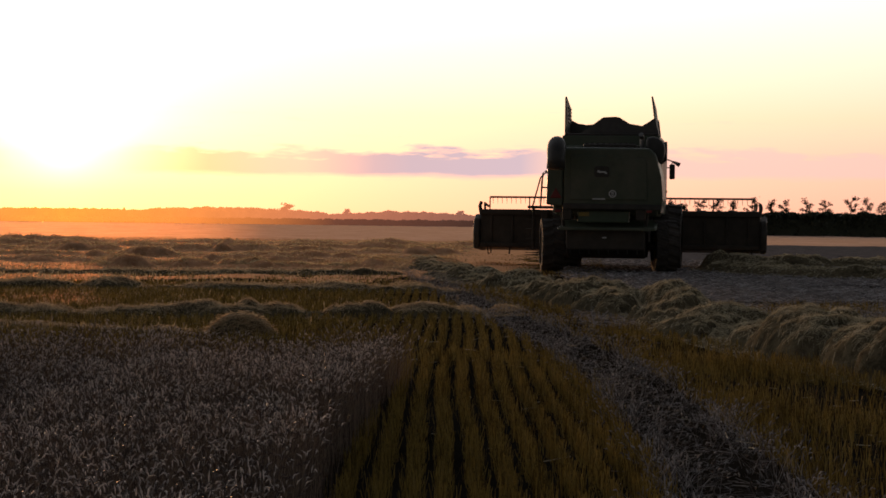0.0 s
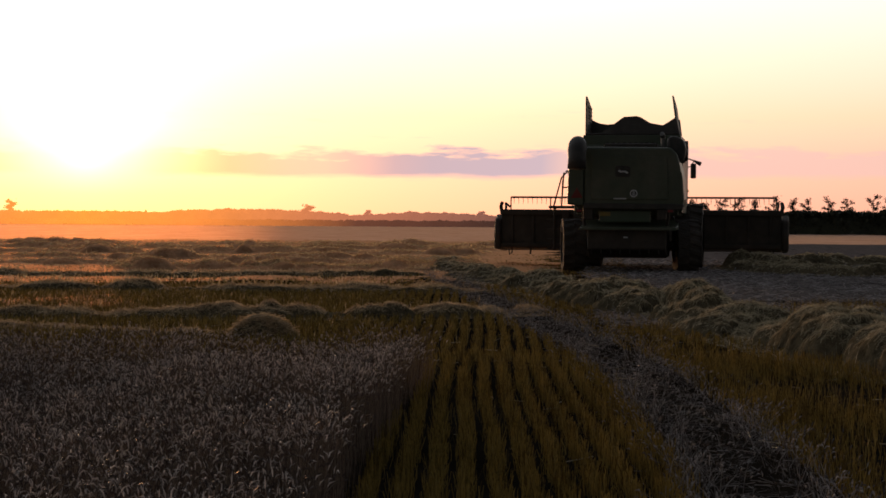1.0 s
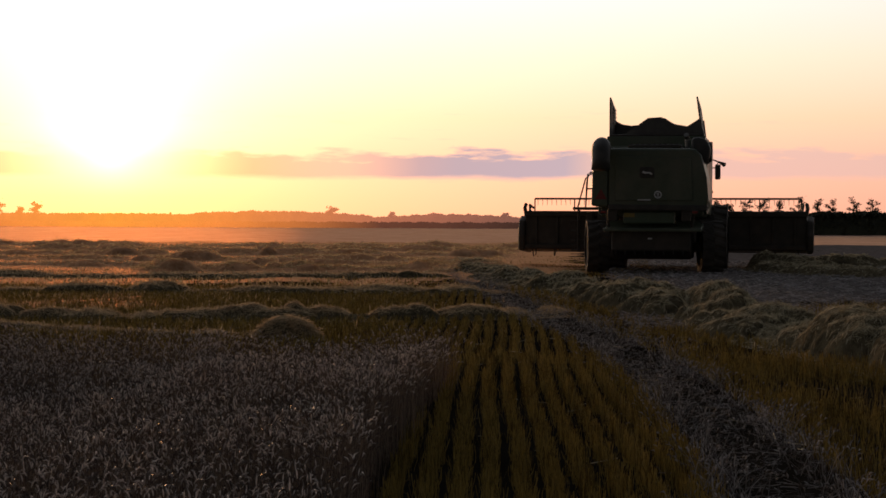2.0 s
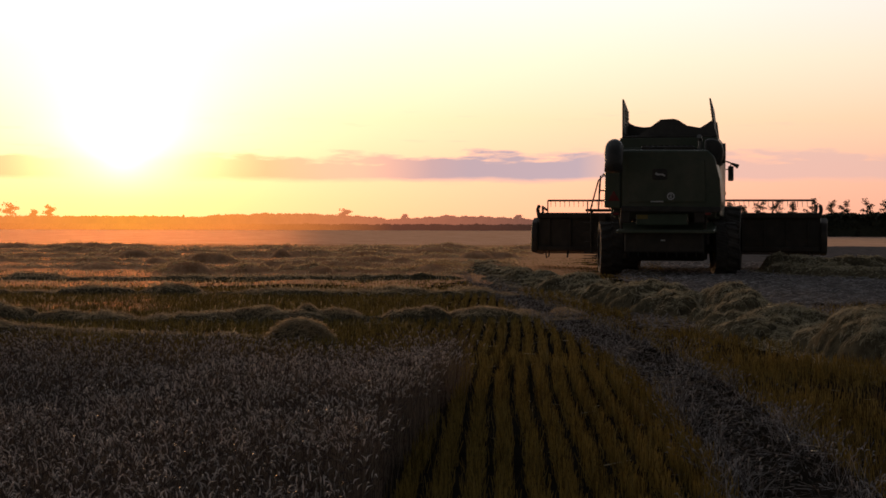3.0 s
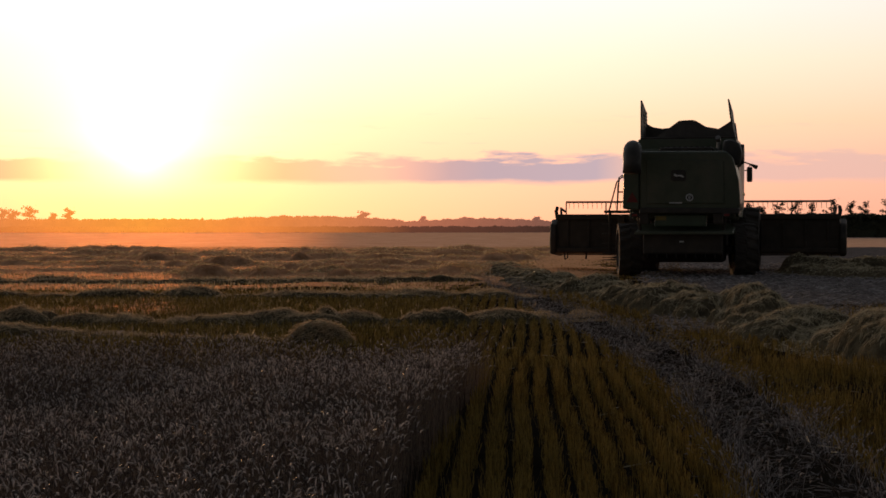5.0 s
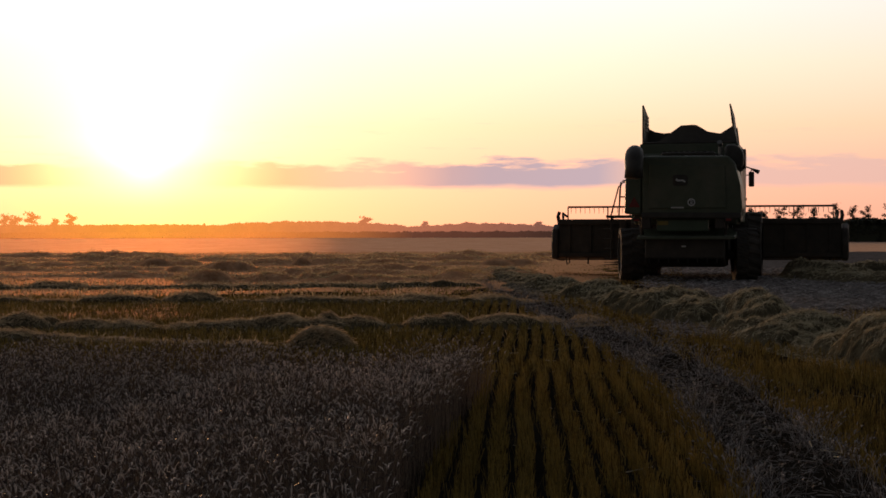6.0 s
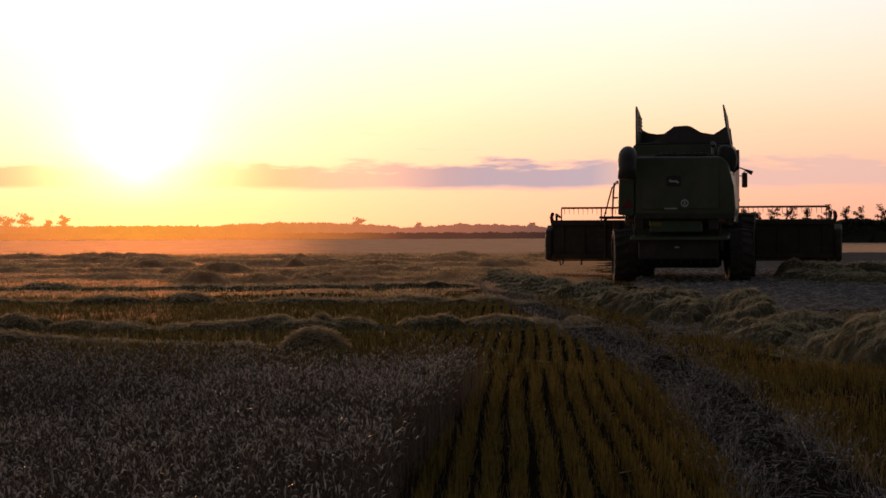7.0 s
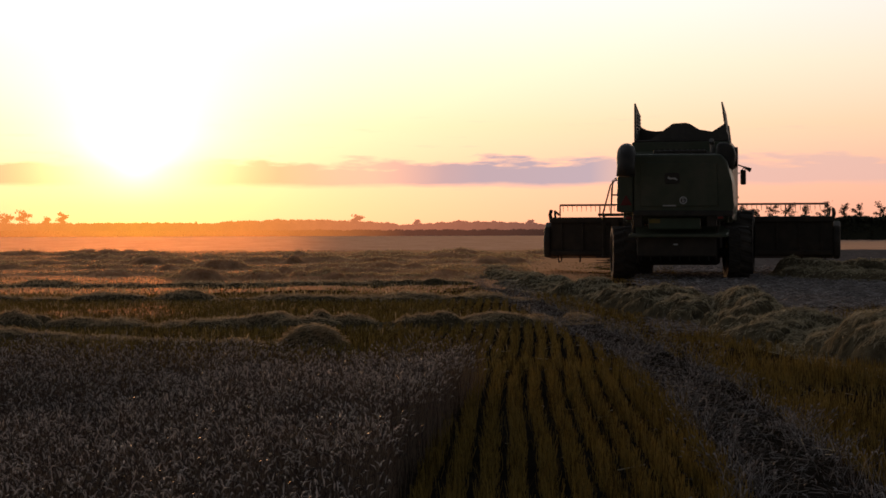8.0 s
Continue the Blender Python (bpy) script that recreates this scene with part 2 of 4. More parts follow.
def prism(bm, pts, axis, a, b, bevel=0.0, seg=2):
    """Extrude a polygon: axis 'y' takes (x, z) points, 'x' takes (y, z), 'z' takes (x, y)."""
    def at(p, d):
        return {"y": (p[0], d, p[1]), "x": (d, p[0], p[1]), "z": (p[0], p[1], d)}[axis]
    lo, hi = [bm.verts.new(at(p, a)) for p in pts], [bm.verts.new(at(p, b)) for p in pts]
    n = len(pts)
    fs = [bm.faces.new(lo[::-1]), bm.faces.new(hi)]
    fs += [bm.faces.new((lo[i], lo[(i + 1) % n], hi[(i + 1) % n], hi[i])) for i in range(n)]
    if bevel:
        es = list({e for f in fs for e in f.edges})
        bmesh.ops.bevel(bm, geom=es, offset=bevel, segments=seg, profile=0.5, affect="EDGES")
    return bm


def tube(bm, pts, radii, n=8, caps=True):
    """A round tube through points."""
    pts = [Vector(p) for p in pts]
    if not isinstance(radii, (list, tuple)):
        radii = [radii] * len(pts)
    rings, ref = [], None
    for i, p in enumerate(pts):
        d = (pts[min(i + 1, len(pts) - 1)] - pts[max(i - 1, 0)]).normalized()
        if ref is None or abs(ref.dot(d)) > 0.97:
            ref = Vector((0, 0, 1)) if abs(d.z) < 0.9 else Vector((1, 0, 0))
        u = d.cross(ref).normalized()
        v = u.cross(d)
        ref = v
        rings.append([bm.verts.new(p + radii[i] * (math.cos(2 * math.pi * j / n) * u + math.sin(2 * math.pi * j / n) * v)) for j in range(n)])
    for r, s in zip(rings, rings[1:]):
        for j in range(n):
            bm.faces.new((r[j], r[(j + 1) % n], s[(j + 1) % n], s[j]))
    if caps:
        bm.faces.new(rings[0][::-1])
        bm.faces.new(rings[-1])
    return bm


def lathe_x(bm, profile, x, y, z, n=36):
    """Revolve (offset along x, radius) points about an axle along x."""
    rings = [[bm.verts.new((x + o, y + r * math.cos(2 * math.pi * j / n), z + r * math.sin(2 * math.pi * j / n))) for j in range(n)] for o, r in profile]
    for r, s in zip(rings, rings[1:]):
        for j in range(n):
            bm.faces.new((r[j], s[j], s[(j + 1) % n], r[(j + 1) % n]))
    return bm


def raw_mesh(name, verts, faces, mat, smooth=False, slots=None):
    """A mesh from arrays; faces is an (n, 4) or (n, 3) array."""
    verts, faces = np.asarray(verts, np.float32).reshape(-1, 3), np.asarray(faces, np.int32)
    me = bpy.data.meshes.new(name)
    me.vertices.add(len(verts))
    me.vertices.foreach_set("co", verts.ravel())
    me.loops.add(faces.size)
    me.loops.foreach_set("vertex_index", faces.ravel())
    me.polygons.add(len(faces))
    me.polygons.foreach_set("loop_start", np.arange(0, faces.size, faces.shape[1], dtype=np.int32))
    me.update(calc_edges=True)
    for mt in (mat if isinstance(mat, (list, tuple)) else (mat,)):
        me.materials.append(mt)
    if slots is not None:
        me.polygons.foreach_set("material_index", np.asarray(slots, np.int32))
    if smooth:
        me.polygons.foreach_set("use_smooth", np.ones(len(faces), bool))
    return me


RNG = np.random.default_rng(7)
ROW_DIR = radians(2.56)
ROW_U = np.array([math.sin(ROW_DIR), math.cos(ROW_DIR)])
ROW_V = np.array([math.cos(ROW_DIR), -math.sin(ROW_DIR)])


def rows_to_xy(u, v):
    return np.stack([u * ROW_U[0] + v * ROW_V[0], u * ROW_U[1] + v * ROW_V[1]], -1)


def xy_to_rows(xy):
    return xy @ ROW_U, xy @ ROW_V


def in_view(xy, pad=0.4):
    return (xy[:, 0] > -0.285 * xy[:, 1] - pad) & (xy[:, 0] < 0.32 * xy[:, 1] + pad)


def ribbons(curves, widths, side):
    """Flat strips: curves (n, k, 3), widths (n, k), side (n, 3) unit vectors. Returns verts, quads."""
    n, k, _ = curves.shape
    off = side[:, None, :] * widths[:, :, None] * 0.5
    v = np.stack([curves - off, curves + off], 2).reshape(n, k * 2, 3)
    q = np.array([(2 * i, 2 * i + 1, 2 * i + 3, 2 * i + 2) for i in range(k - 1)])
    f = (q[None] + (np.arange(n) * 2 * k)[:, None, None]).reshape(-1, 4)
    return v.reshape(-1, 3), f


def spindles(curves, radii, sides=3):
    """Closed-round tapering bodies along curves (n, k, 3) with radii (n, k)."""
    n, k, _ = curves.shape
    d = curves[:, -1] - curves[:, 0]
    d /= np.linalg.norm(d, axis=1, keepdims=True) + 1e-9
    u = np.cross(d, np.array([0.31, 0.17, 0.93]))
    u /= np.linalg.norm(u, axis=1, keepdims=True) + 1e-9
    w = np.cross(d, u)
    a = np.arange(sides) * 2 * math.pi / sides
    ring = np.cos(a)[None, :, None] * u[:, None] + np.sin(a)[None, :, None] * w[:, None]
    v = curves[:, :, None, :] + radii[:, :, None, None] * ring[:, None]
    q = np.array([(i * sides + j, i * sides + (j + 1) % sides, (i + 1) * sides + (j + 1) % sides, (i + 1) * sides + j) for i in range(k - 1) for j in range(sides)])
    f = (q[None] + (np.arange(n) * k * sides)[:, None, None]).reshape(-1, 4)
    return v.reshape(-1, 3), f


def joined(pieces):
    vs, fs, o = [], [], 0
    for v, f in pieces:
        vs.append(v)
        fs.append(f + o)
        o += len(v)
    return np.concatenate(vs), np.concatenate(fs)


def unit_sides(n):
    a = RNG.uniform(0, 2 * math.pi, n)
    return np.stack([np.cos(a), np.sin(a), np.zeros(n)], -1)


def patch_noise(xy, scale, seed=0.0):
    """Smooth value noise, 0 to 1."""
    return np.array([0.5 + 0.5 * noise.noise((x * scale + seed, y * scale - seed, seed)) for x, y in xy])


def stalks(xy, z0, height, lean=0.12, ear=0.08, thick=1.0):
    """Cereal stalks with nodding ears and awns."""
    n = len(xy)
    h = height * RNG.uniform(0.8, 1.12, n)
    a = RNG.uniform(0, 2 * math.pi, n)
    dirn = np.stack([np.cos(a), np.sin(a), np.zeros(n)], -1)
    base = np.concatenate([xy, np.full((n, 1), z0)], 1)
    ln = (lean * RNG.uniform(0.3, 1.8, n))[:, None]
    up = np.array([0, 0, 1.0])
    s = np.array([0, 0.6, 1.0])
    curve = base[:, None] + s[None, :, None] * h[:, None, None] * up + (s ** 2)[None, :, None] * (dirn * ln)[:, None]
    pieces = [ribbons(curve, np.tile(np.array([0.003, 0.0028, 0.002]) * thick, (n, 1)), unit_sides(n))]
    tip = curve[:, -1]
    nod = RNG.uniform(0.2, 1.5, n)[:, None]
    e = ear * RNG.uniform(0.7, 1.25, n)[:, None]
    d1 = dirn * np.sin(nod * 0.6) + up * np.cos(nod * 0.6)
    d2 = dirn * np.sin(nod * 1.5) + up * np.cos(nod * 1.5)
    ec = np.stack([tip, tip + d1 * e * 0.45, tip + d1 * e * 0.45 + d2 * e * 0.55], 1)
    pieces.append(spindles(ec, np.tile(np.array([0.002, 0.0055, 0.001]) * thick, (n, 1))))
    wob = RNG.normal(0, 0.25, (n, 3))
    aw = np.stack([ec[:, 1], ec[:, 2] + wob * e * 0.2, ec[:, 2] + (d2 + wob) * e * 0.4], 1)
    pieces.append(ribbons(aw, np.tile(np.array([0.0022, 0.0016, 0.0006]) * thick, (n, 1)), unit_sides(n)))
    v, f = joined(pieces)
    slots = np.concatenate([np.full(len(q[1]), 1 if i in (1, 2) else 0) for i, q in enumerate(pieces)])
    return v, f, slots


def stuff(name, verts_faces, mat, label, category, parent=None):
    ob = new(name, raw_mesh(name, verts_faces[0], verts_faces[1], mat, False, verts_faces[2] if len(verts_faces) > 2 else None))
    ob.parent = parent
    tagged(ob, label, category if parent is None else "", "", "stuff")
    return ob


# ---- the ground, one sheet to the horizon ----
def make_ground():
    ys = np.concatenate([np.linspace(-60, 4, 17), np.linspace(4.3, 40, 150), np.linspace(41, 120, 80), np.geomspace(125, 4500, 30)])
    fan = np.concatenate([np.linspace(-3, -0.34, 12), np.linspace(-0.32, 0.36, 110), np.linspace(0.38, 3, 12)])
    vs = []
    for y in ys:
        w = max(abs(y), 12.0)
        for f in fan:
            x = f * w
            z = 0.0
            if y < 130:
                z = 0.030 * noise.noise((x * 0.5, y * 0.5, 0)) + 0.014 * noise.noise((x * 2.3, y * 2.3, 3)) - 0.01
            vs.append((x, y, z))
    m = len(fan)
    i = np.arange((len(ys) - 1) * (m - 1))
    r, c = i // (m - 1), i % (m - 1)
    faces = np.stack([r * m + c, r * m + c + 1, (r + 1) * m + c + 1, (r + 1) * m + c], -1)
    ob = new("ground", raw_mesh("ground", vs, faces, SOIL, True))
    tagged(ob, "bare brown soil of a harvested field littered with chaff", "ground", "", "structure")


make_ground()

# the crop still standing beyond the cut part, out to the hedges
CROP_FAR = 116.0


def make_far_crop():
    ys = np.concatenate([[CROP_FAR - 0.15, CROP_FAR], np.geomspace(CROP_FAR + 0.4, 430, 90)])
    fan = np.linspace(-0.45, 0.5, 240)
    vs = []
    for j, y in enumerate(ys):
        for f in fan:
            x = f * y
            edge = 1.5 * noise.noise((x * 0.07, 0, 5))
            z = -0.05 if j == 0 else 0.03 + 0.36 * min(1.0, (y - CROP_FAR) / 90) + 0.05 * noise.noise((x * 0.35, y * 0.09, 1)) + 0.05 * noise.noise((x * 1.7, y * 0.4, 2))
            vs.append((x, y + (edge if j < 8 else 0), z))
    m = len(fan)
    i = np.arange((len(ys) - 1) * (m - 1))
    r, c = i // (m - 1), i % (m - 1)
    faces = np.stack([r * m + c, r * m + c + 1, (r + 1) * m + c + 1, (r + 1) * m + c], -1)
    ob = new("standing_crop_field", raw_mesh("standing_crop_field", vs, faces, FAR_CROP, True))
    tagged(ob, "pale uncut barley field stretching to the hedges", "crop field", "", "stuff")


make_far_crop()


def make_litter():
    """Chaff and broken straw strewn over the cut ground further out."""
    ys = np.concatenate([np.linspace(24.4, 60, 140), np.linspace(60.5, 122, 90)])
    fan = np.linspace(-0.34, 0.12, 200)
    vs = []
    for y in ys:
        for f in fan:
            x = f * y
            rise = min(1.0, max((y - 30) / 16, min(0.75, (y - 24.4) / 2) * min(1.0, max(0.0, (-0.11 - f) / 0.05)))) * min(1.0, (0.12 - f) / 0.05)
            n = noise.noise((x * 0.5, y * 0.35, 21)) + 0.6 * noise.noise((x * 1.6, y * 1.1, 5)) + 0.35 * noise.noise((x * 4.0, y * 2.5, 6))
            vs.append((x, y, -0.06 + 0.10 * rise + 0.05 * n))
    m = len(fan)
    i = np.arange((len(ys) - 1) * (m - 1))
    r, c = i // (m - 1), i % (m - 1)
    faces = np.stack([r * m + c, r * m + c + 1, (r + 1) * m + c + 1, (r + 1) * m + c], -1)
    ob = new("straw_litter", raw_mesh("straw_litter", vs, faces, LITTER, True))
    tagged(ob, "pale broken straw strewn over the cut field", "straw", "", "stuff")


make_litter()


def make_chaff_bed():
    """Trodden chaff where the machine has turned."""
    ys = np.concatenate([np.linspace(25, 74, 140), np.linspace(75, 121, 46)])
    fan = np.linspace(0.075, 0.42, 150)
    vs = []
    for y in ys:
        for f in fan:
            x = f * y + 0.5
            rise = min(1.0, (y - 25) / 5, (122 - y) / 4) * min(1.0, (f - 0.075) / 0.04)
            n = noise.noise((x * 0.6, y * 0.4, 31)) + 0.6 * noise.noise((x * 2.1, y * 1.5, 15)) + 0.4 * noise.noise((x * 6.0, y * 4.0, 16))
            vs.append((x, y, -0.07 + 0.085 * rise + 0.028 * n))
    m = len(fan)
    i = np.arange((len(ys) - 1) * (m - 1))
    r, c = i // (m - 1), i % (m - 1)
    faces = np.stack([r * m + c, r * m + c + 1, (r + 1) * m + c + 1, (r + 1) * m + c], -1)
    ob = new("chaff_bed", raw_mesh("chaff_bed", vs, faces, CHAFF_BED, True))
    tagged(ob, "dusty grey chaff trodden flat where the machine turned", "chaff", "", "stuff")


make_chaff_bed()


def make_glow_wisps():
    """Thin dry blades and chaff, added thickest sunward to imitate glare over the straw."""
    for name, y0, y1, n, z0, tall, wide, label in (("glow_wisps", 19, 118, 34000, 0.0, 0.10, 0.00042, "thin chaff and dry blades added to imitate glare over the cut field"),):
        y = y0 * (y1 / y0) ** RNG.uniform(0, 1, n)
        f = RNG.uniform(-0.36, 0.06, n)
        keep = RNG.uniform(0, 1, n) < np.exp(-((f + 0.19) / 0.15) ** 2) * np.clip((y - y0) / (0.5 * y0), 0.5, 1)
        xy = np.stack([f * y, y], -1)[keep]
        n = len(xy)
        h = tall * RNG.uniform(0.5, 1.3, n)
        base = np.concatenate([xy, np.full((n, 1), z0 - 0.02)], 1)
        tip = base + np.concatenate([RNG.normal(0, 0.4, (n, 2)) * h[:, None], h[:, None]], 1)
        w = (wide * xy[:, 1] * RNG.uniform(0.5, 1.4, n))[:, None] * np.array([[0.8, 1.0, 0.4]])
        stuff(name, ribbons(np.stack([base, base * 0.45 + tip * 0.55, tip], 1), w, unit_sides(n)), CHAFF, label, "chaff")


make_glow_wisps()


# ---- straw windrows ----
def along(path, step):
    """Resample a polyline smoothly: points and tangents."""
    p = np.array(path, float)
    seg = np.r_[0, np.cumsum(np.linalg.norm(np.diff(p, axis=0), axis=1))]
    s = np.arange(0, seg[-1], step)
    q = np.stack([np.interp(s, seg, p[:, i]) for i in (0, 1)], -1)
    if len(q) > 9:
        ker = np.ones(7) / 7
        pad = np.pad(q, ((3, 3), (0, 0)), mode="edge")
        q = np.stack([np.convolve(pad[:, i], ker, "valid") for i in (0, 1)], -1)
    t = np.gradient(q, axis=0)
    return q, t / np.linalg.norm(t, axis=1, keepdims=True)


FOOTPRINTS = []


def heap_top(xy, lumps):
    """Height of a heap made of many overlapping tufts: lumps are (x, y, radius, height, turn, stretch)."""
    acc = np.zeros(len(xy))
    for x, y, r, h, a, k in lumps:
        near = np.nonzero((np.abs(xy[:, 0] - x) < r * k) & (np.abs(xy[:, 1] - y) < r * k))[0]
        if len(near) == 0:
            continue
        dx, dy = xy[near, 0] - x, xy[near, 1] - y
        p, o = (dx * math.cos(a) + dy * math.sin(a)) / (r * k), (dy * math.cos(a) - dx * math.sin(a)) / r
        f = np.clip(1 - p * p - o * o, 0, 1)
        acc[near] = np.maximum(acc[near], h * f ** 0.52)
    return acc


def rough_top(xy, seed, size=1.0):
    """Tangled unevenness of a straw surface."""
    return np.array([0.6 * noise.noise((x * 8.0 / size, y * 8.0 / size, seed)) + 0.4 * noise.noise((x * 19.0 / size, y * 19.0 / size, seed + 3)) for x, y in xy])


def drape(ob, centres, tops, lengths, widths, mat, proud):
    """Short straws lying on a surface, bent over it, some standing proud."""
    n = len(centres)
    a = RNG.uniform(0, 2 * math.pi, n)
    d = np.stack([np.cos(a), np.sin(a)], -1) * lengths[:, None]
    lift = RNG.exponential(proud, n)
    cur = np.stack([np.concatenate([centres + d * f, (tops(centres + d * f) + lift * g)[:, None]], 1) for f, g in ((-0.5, 0.5), (0.05, 1.0), (0.5, 0.2))], 1)
    cur[:, 2, 2] += RNG.normal(0, 0.25, n) * lengths
    cur[:, :, 2] = np.maximum(cur[:, :, 2], 0.004)
    side = np.cross(cur[:, 2] - cur[:, 0], RNG.normal(0, 1, (n, 3)))
    side /= np.linalg.norm(side, axis=1, keepdims=True) + 1e-9
    stuff("loose_straw", ribbons(cur, widths[:, None] * np.array([[0.8, 1.0, 0.6]]), side), mat, "", "", ob)


def windrow(path, width, height, strands, label, seed=0.0, coarse=1.0, bed=None, straw=None, every=0.22, ridge=0.45, fade=0.0, proud=0.010):
    rnd = np.random.default_rng(int(seed * 10) + 3)
    q, t = along(path, 0.075 * coarse)
    nrm = np.stack([t[:, 1], -t[:, 0]], -1)
    FOOTPRINTS.append((q[:: max(1, int(0.5 / (0.075 * coarse)))], width * 0.40))
    length = len(q) * 0.075 * coarse
    lumps, tufts = [], []
    for _ in range(int(length / every)):
        i = int(rnd.integers(0, len(q)))
        big = 0.75 + 0.9 * max(-0.4, noise.noise((q[i, 0] * 0.45 + seed, q[i, 1] * 0.45, seed)))
        big *= 1 - fade * min(1.0, max(0.0, (q[i, 1] - 22) / 16))
        turn = math.atan2(t[i, 1], t[i, 0])
        c = q[i] + nrm[i] * np.clip(rnd.normal(0, 0.18), -0.3, 0.3) * width
        r = width * rnd.uniform(0.17, 0.34)
        lumps.append((c[0], c[1], r, height * big * rnd.uniform(0.3, 1.15), turn + rnd.normal(0, 0.7), rnd.uniform(1.1, 1.8)))
        for _ in range(5):
            j = int(rnd.integers(0, len(q)))
            c = q[j] + nrm[j] * rnd.uniform(-0.45, 0.45) * width
            tufts.append((c[0], c[1], rnd.uniform(0.06, 0.17) * coarse ** 0.6, rnd.uniform(0.05, 0.22) * height, turn + rnd.normal(0, 1.0), rnd.uniform(1.0, 2.2)))

    def top(p):
        return heap_top(p, lumps) + heap_top(p, tufts)

    rows = 31
    c = np.linspace(-1, 1, rows)
    xy = (q[:, None] + nrm[:, None] * (c * width * 0.72)[None, :, None]).reshape(-1, 2)
    cc, st = np.tile(c, len(q)), np.repeat(np.arange(len(q)) * 0.075 * coarse, rows)
    end = np.clip(np.minimum(st, length - st) / 1.2, 0, 1) ** 0.6
    base = end * np.clip(1 - np.abs(cc * 1.2) ** 2, 0, 1) * height * ridge
    z = np.maximum(base, top(xy) * np.maximum(end, 0.2)) + 0.12 * height * rough_top(xy, seed, coarse) * (np.abs(cc) < 0.9) - 0.02 - 0.03 * (np.abs(cc) > 0.93)
    i = np.arange((len(q) - 1) * (rows - 1))
    r, k = i // (rows - 1), i % (rows - 1)
    faces = np.stack([r * rows + k, r * rows + k + 1, (r + 1) * rows + k + 1, (r + 1) * rows + k], -1)
    ob = new("straw_windrow", raw_mesh("straw_windrow", np.concatenate([xy, z[:, None]], 1), faces, bed or SHADED_BED, True))
    tagged(ob, label, "straw windrow", "windrows of cut straw")
    wgt = 1.0 / np.maximum(q[:, 1], 10.0) ** 1.5 * (q[:, 1] > 11) * in_view(q, 1.2)
    ii = RNG.choice(len(q), strands, p=wgt / wgt.sum())
    mid = q[ii] + nrm[ii] * (np.clip(RNG.normal(0, 0.42, strands), -1.05, 1.05) * width * 0.6)[:, None] + t[ii] * RNG.uniform(-0.06, 0.06, (strands, 1)) * coarse
    flat = height * ridge * 0.5
    # straws stay on the crests; steep flanks are thinned to the shade-dark bed
    here = top(mid)
    steep = np.hypot(top(mid + np.array([0.05, 0.0])) - here, top(mid + np.array([0.0, 0.05])) - here) / 0.05
    mid = mid[RNG.uniform(0, 1, strands) < np.clip(1.25 - 0.95 * steep, 0.10, 1)]
    strands = len(mid)
    drape(ob, mid, lambda p: np.maximum(top(p), flat * 0.5) - 0.012, RNG.uniform(0.035, 0.09, strands) * coarse ** 0.5,
          np.clip(0.00022 * mid[:, 1], 0.0032, 0.02) * RNG.uniform(0.7, 1.3, strands), straw or STRAW, proud * coarse ** 0.5)
    return ob


windrow([(5.3, 11.5), (4.8, 14.5), (4.5, 17), (4.25, 20), (3.95, 23.8), (3.5, 28), (2.9, 34), (2.1, 41.5), (1.6, 53)], 1.5, 0.42, 110000,
        "thick lumpy heap of pale cut straw beside the wheel track", 1.0, every=0.19, ridge=0.22, fade=0.5)
windrow([(14.2, 42), (11.2, 45), (10.4, 49), (12.5, 54), (18, 58)], 2.2, 0.38, 18000, "low heap of cut straw in the machine's shade", 9.0, 1.5, every=0.25)
windrow([(-8.5, 20.6), (-5.0, 20.3), (-1.9, 19.6)], 0.8, 0.12, 12000, "thin line of pale straw behind the standing crop", 2.0, straw=ROW_STRAW)
ROW_LABEL = "long low row of cut straw on stubble"
windrow([(-9.0, 23.0), (-5.5, 22.8), (-2.5, 22.9), (0.2, 23.3), (2.0, 24.4)], 1.15, 0.19, 30000, ROW_LABEL, 3.0, straw=ROW_STRAW)
windrow([(-12.0, 32.2), (-7.0, 31.8), (-3.0, 31.4), (0.4, 31.6), (1.3, 33)], 1.3, 0.20, 24000, ROW_LABEL, 4.0, 1.2, straw=ROW_STRAW, proud=0.014)
windrow([(-14.0, 39.8), (-8.0, 40.5), (-3.0, 41.2), (0.8, 42.5)], 1.4, 0.21, 9000, ROW_LABEL, 5.0, 1.4, straw=ROW_STRAW, proud=0.02)
windrow([(-7.5, 44.5), (-5.2, 46.5), (-3.2, 45.2), (-0.8, 46.8), (1.0, 46)], 1.4, 0.25, 7000, ROW_LABEL, 5.5, 1.5, bed=LITTER, straw=CHAFF, proud=0.02)
windrow([(-17.0, 51), (-9.0, 50), (-4.0, 52), (0.5, 50.5), (2.6, 52)], 1.6, 0.25, 8000, ROW_LABEL, 6.0, 1.6, bed=LITTER, straw=ROW_STRAW, proud=0.02)
windrow([(-19.0, 60), (-9.0, 58.5), (-3.0, 60), (3.0, 58.5)], 1.7, 0.26, 8000, ROW_LABEL, 7.0, 1.8, bed=LITTER, straw=CHAFF, proud=0.02)
windrow([(-22.0, 71), (-10.0, 68), (-5.0, 70.5), (0.0, 68), (4.0, 69.5)], 1.9, 0.28, 8000, ROW_LABEL, 7.5, 2.2, bed=LITTER, straw=CHAFF, proud=0.02)
windrow([(-26.0, 83), (-10.0, 80), (-2.0, 82.5), (5.0, 80)], 2.1, 0.29, 8000, ROW_LABEL, 8.0, 2.4, bed=LITTER, straw=CHAFF, proud=0.02)
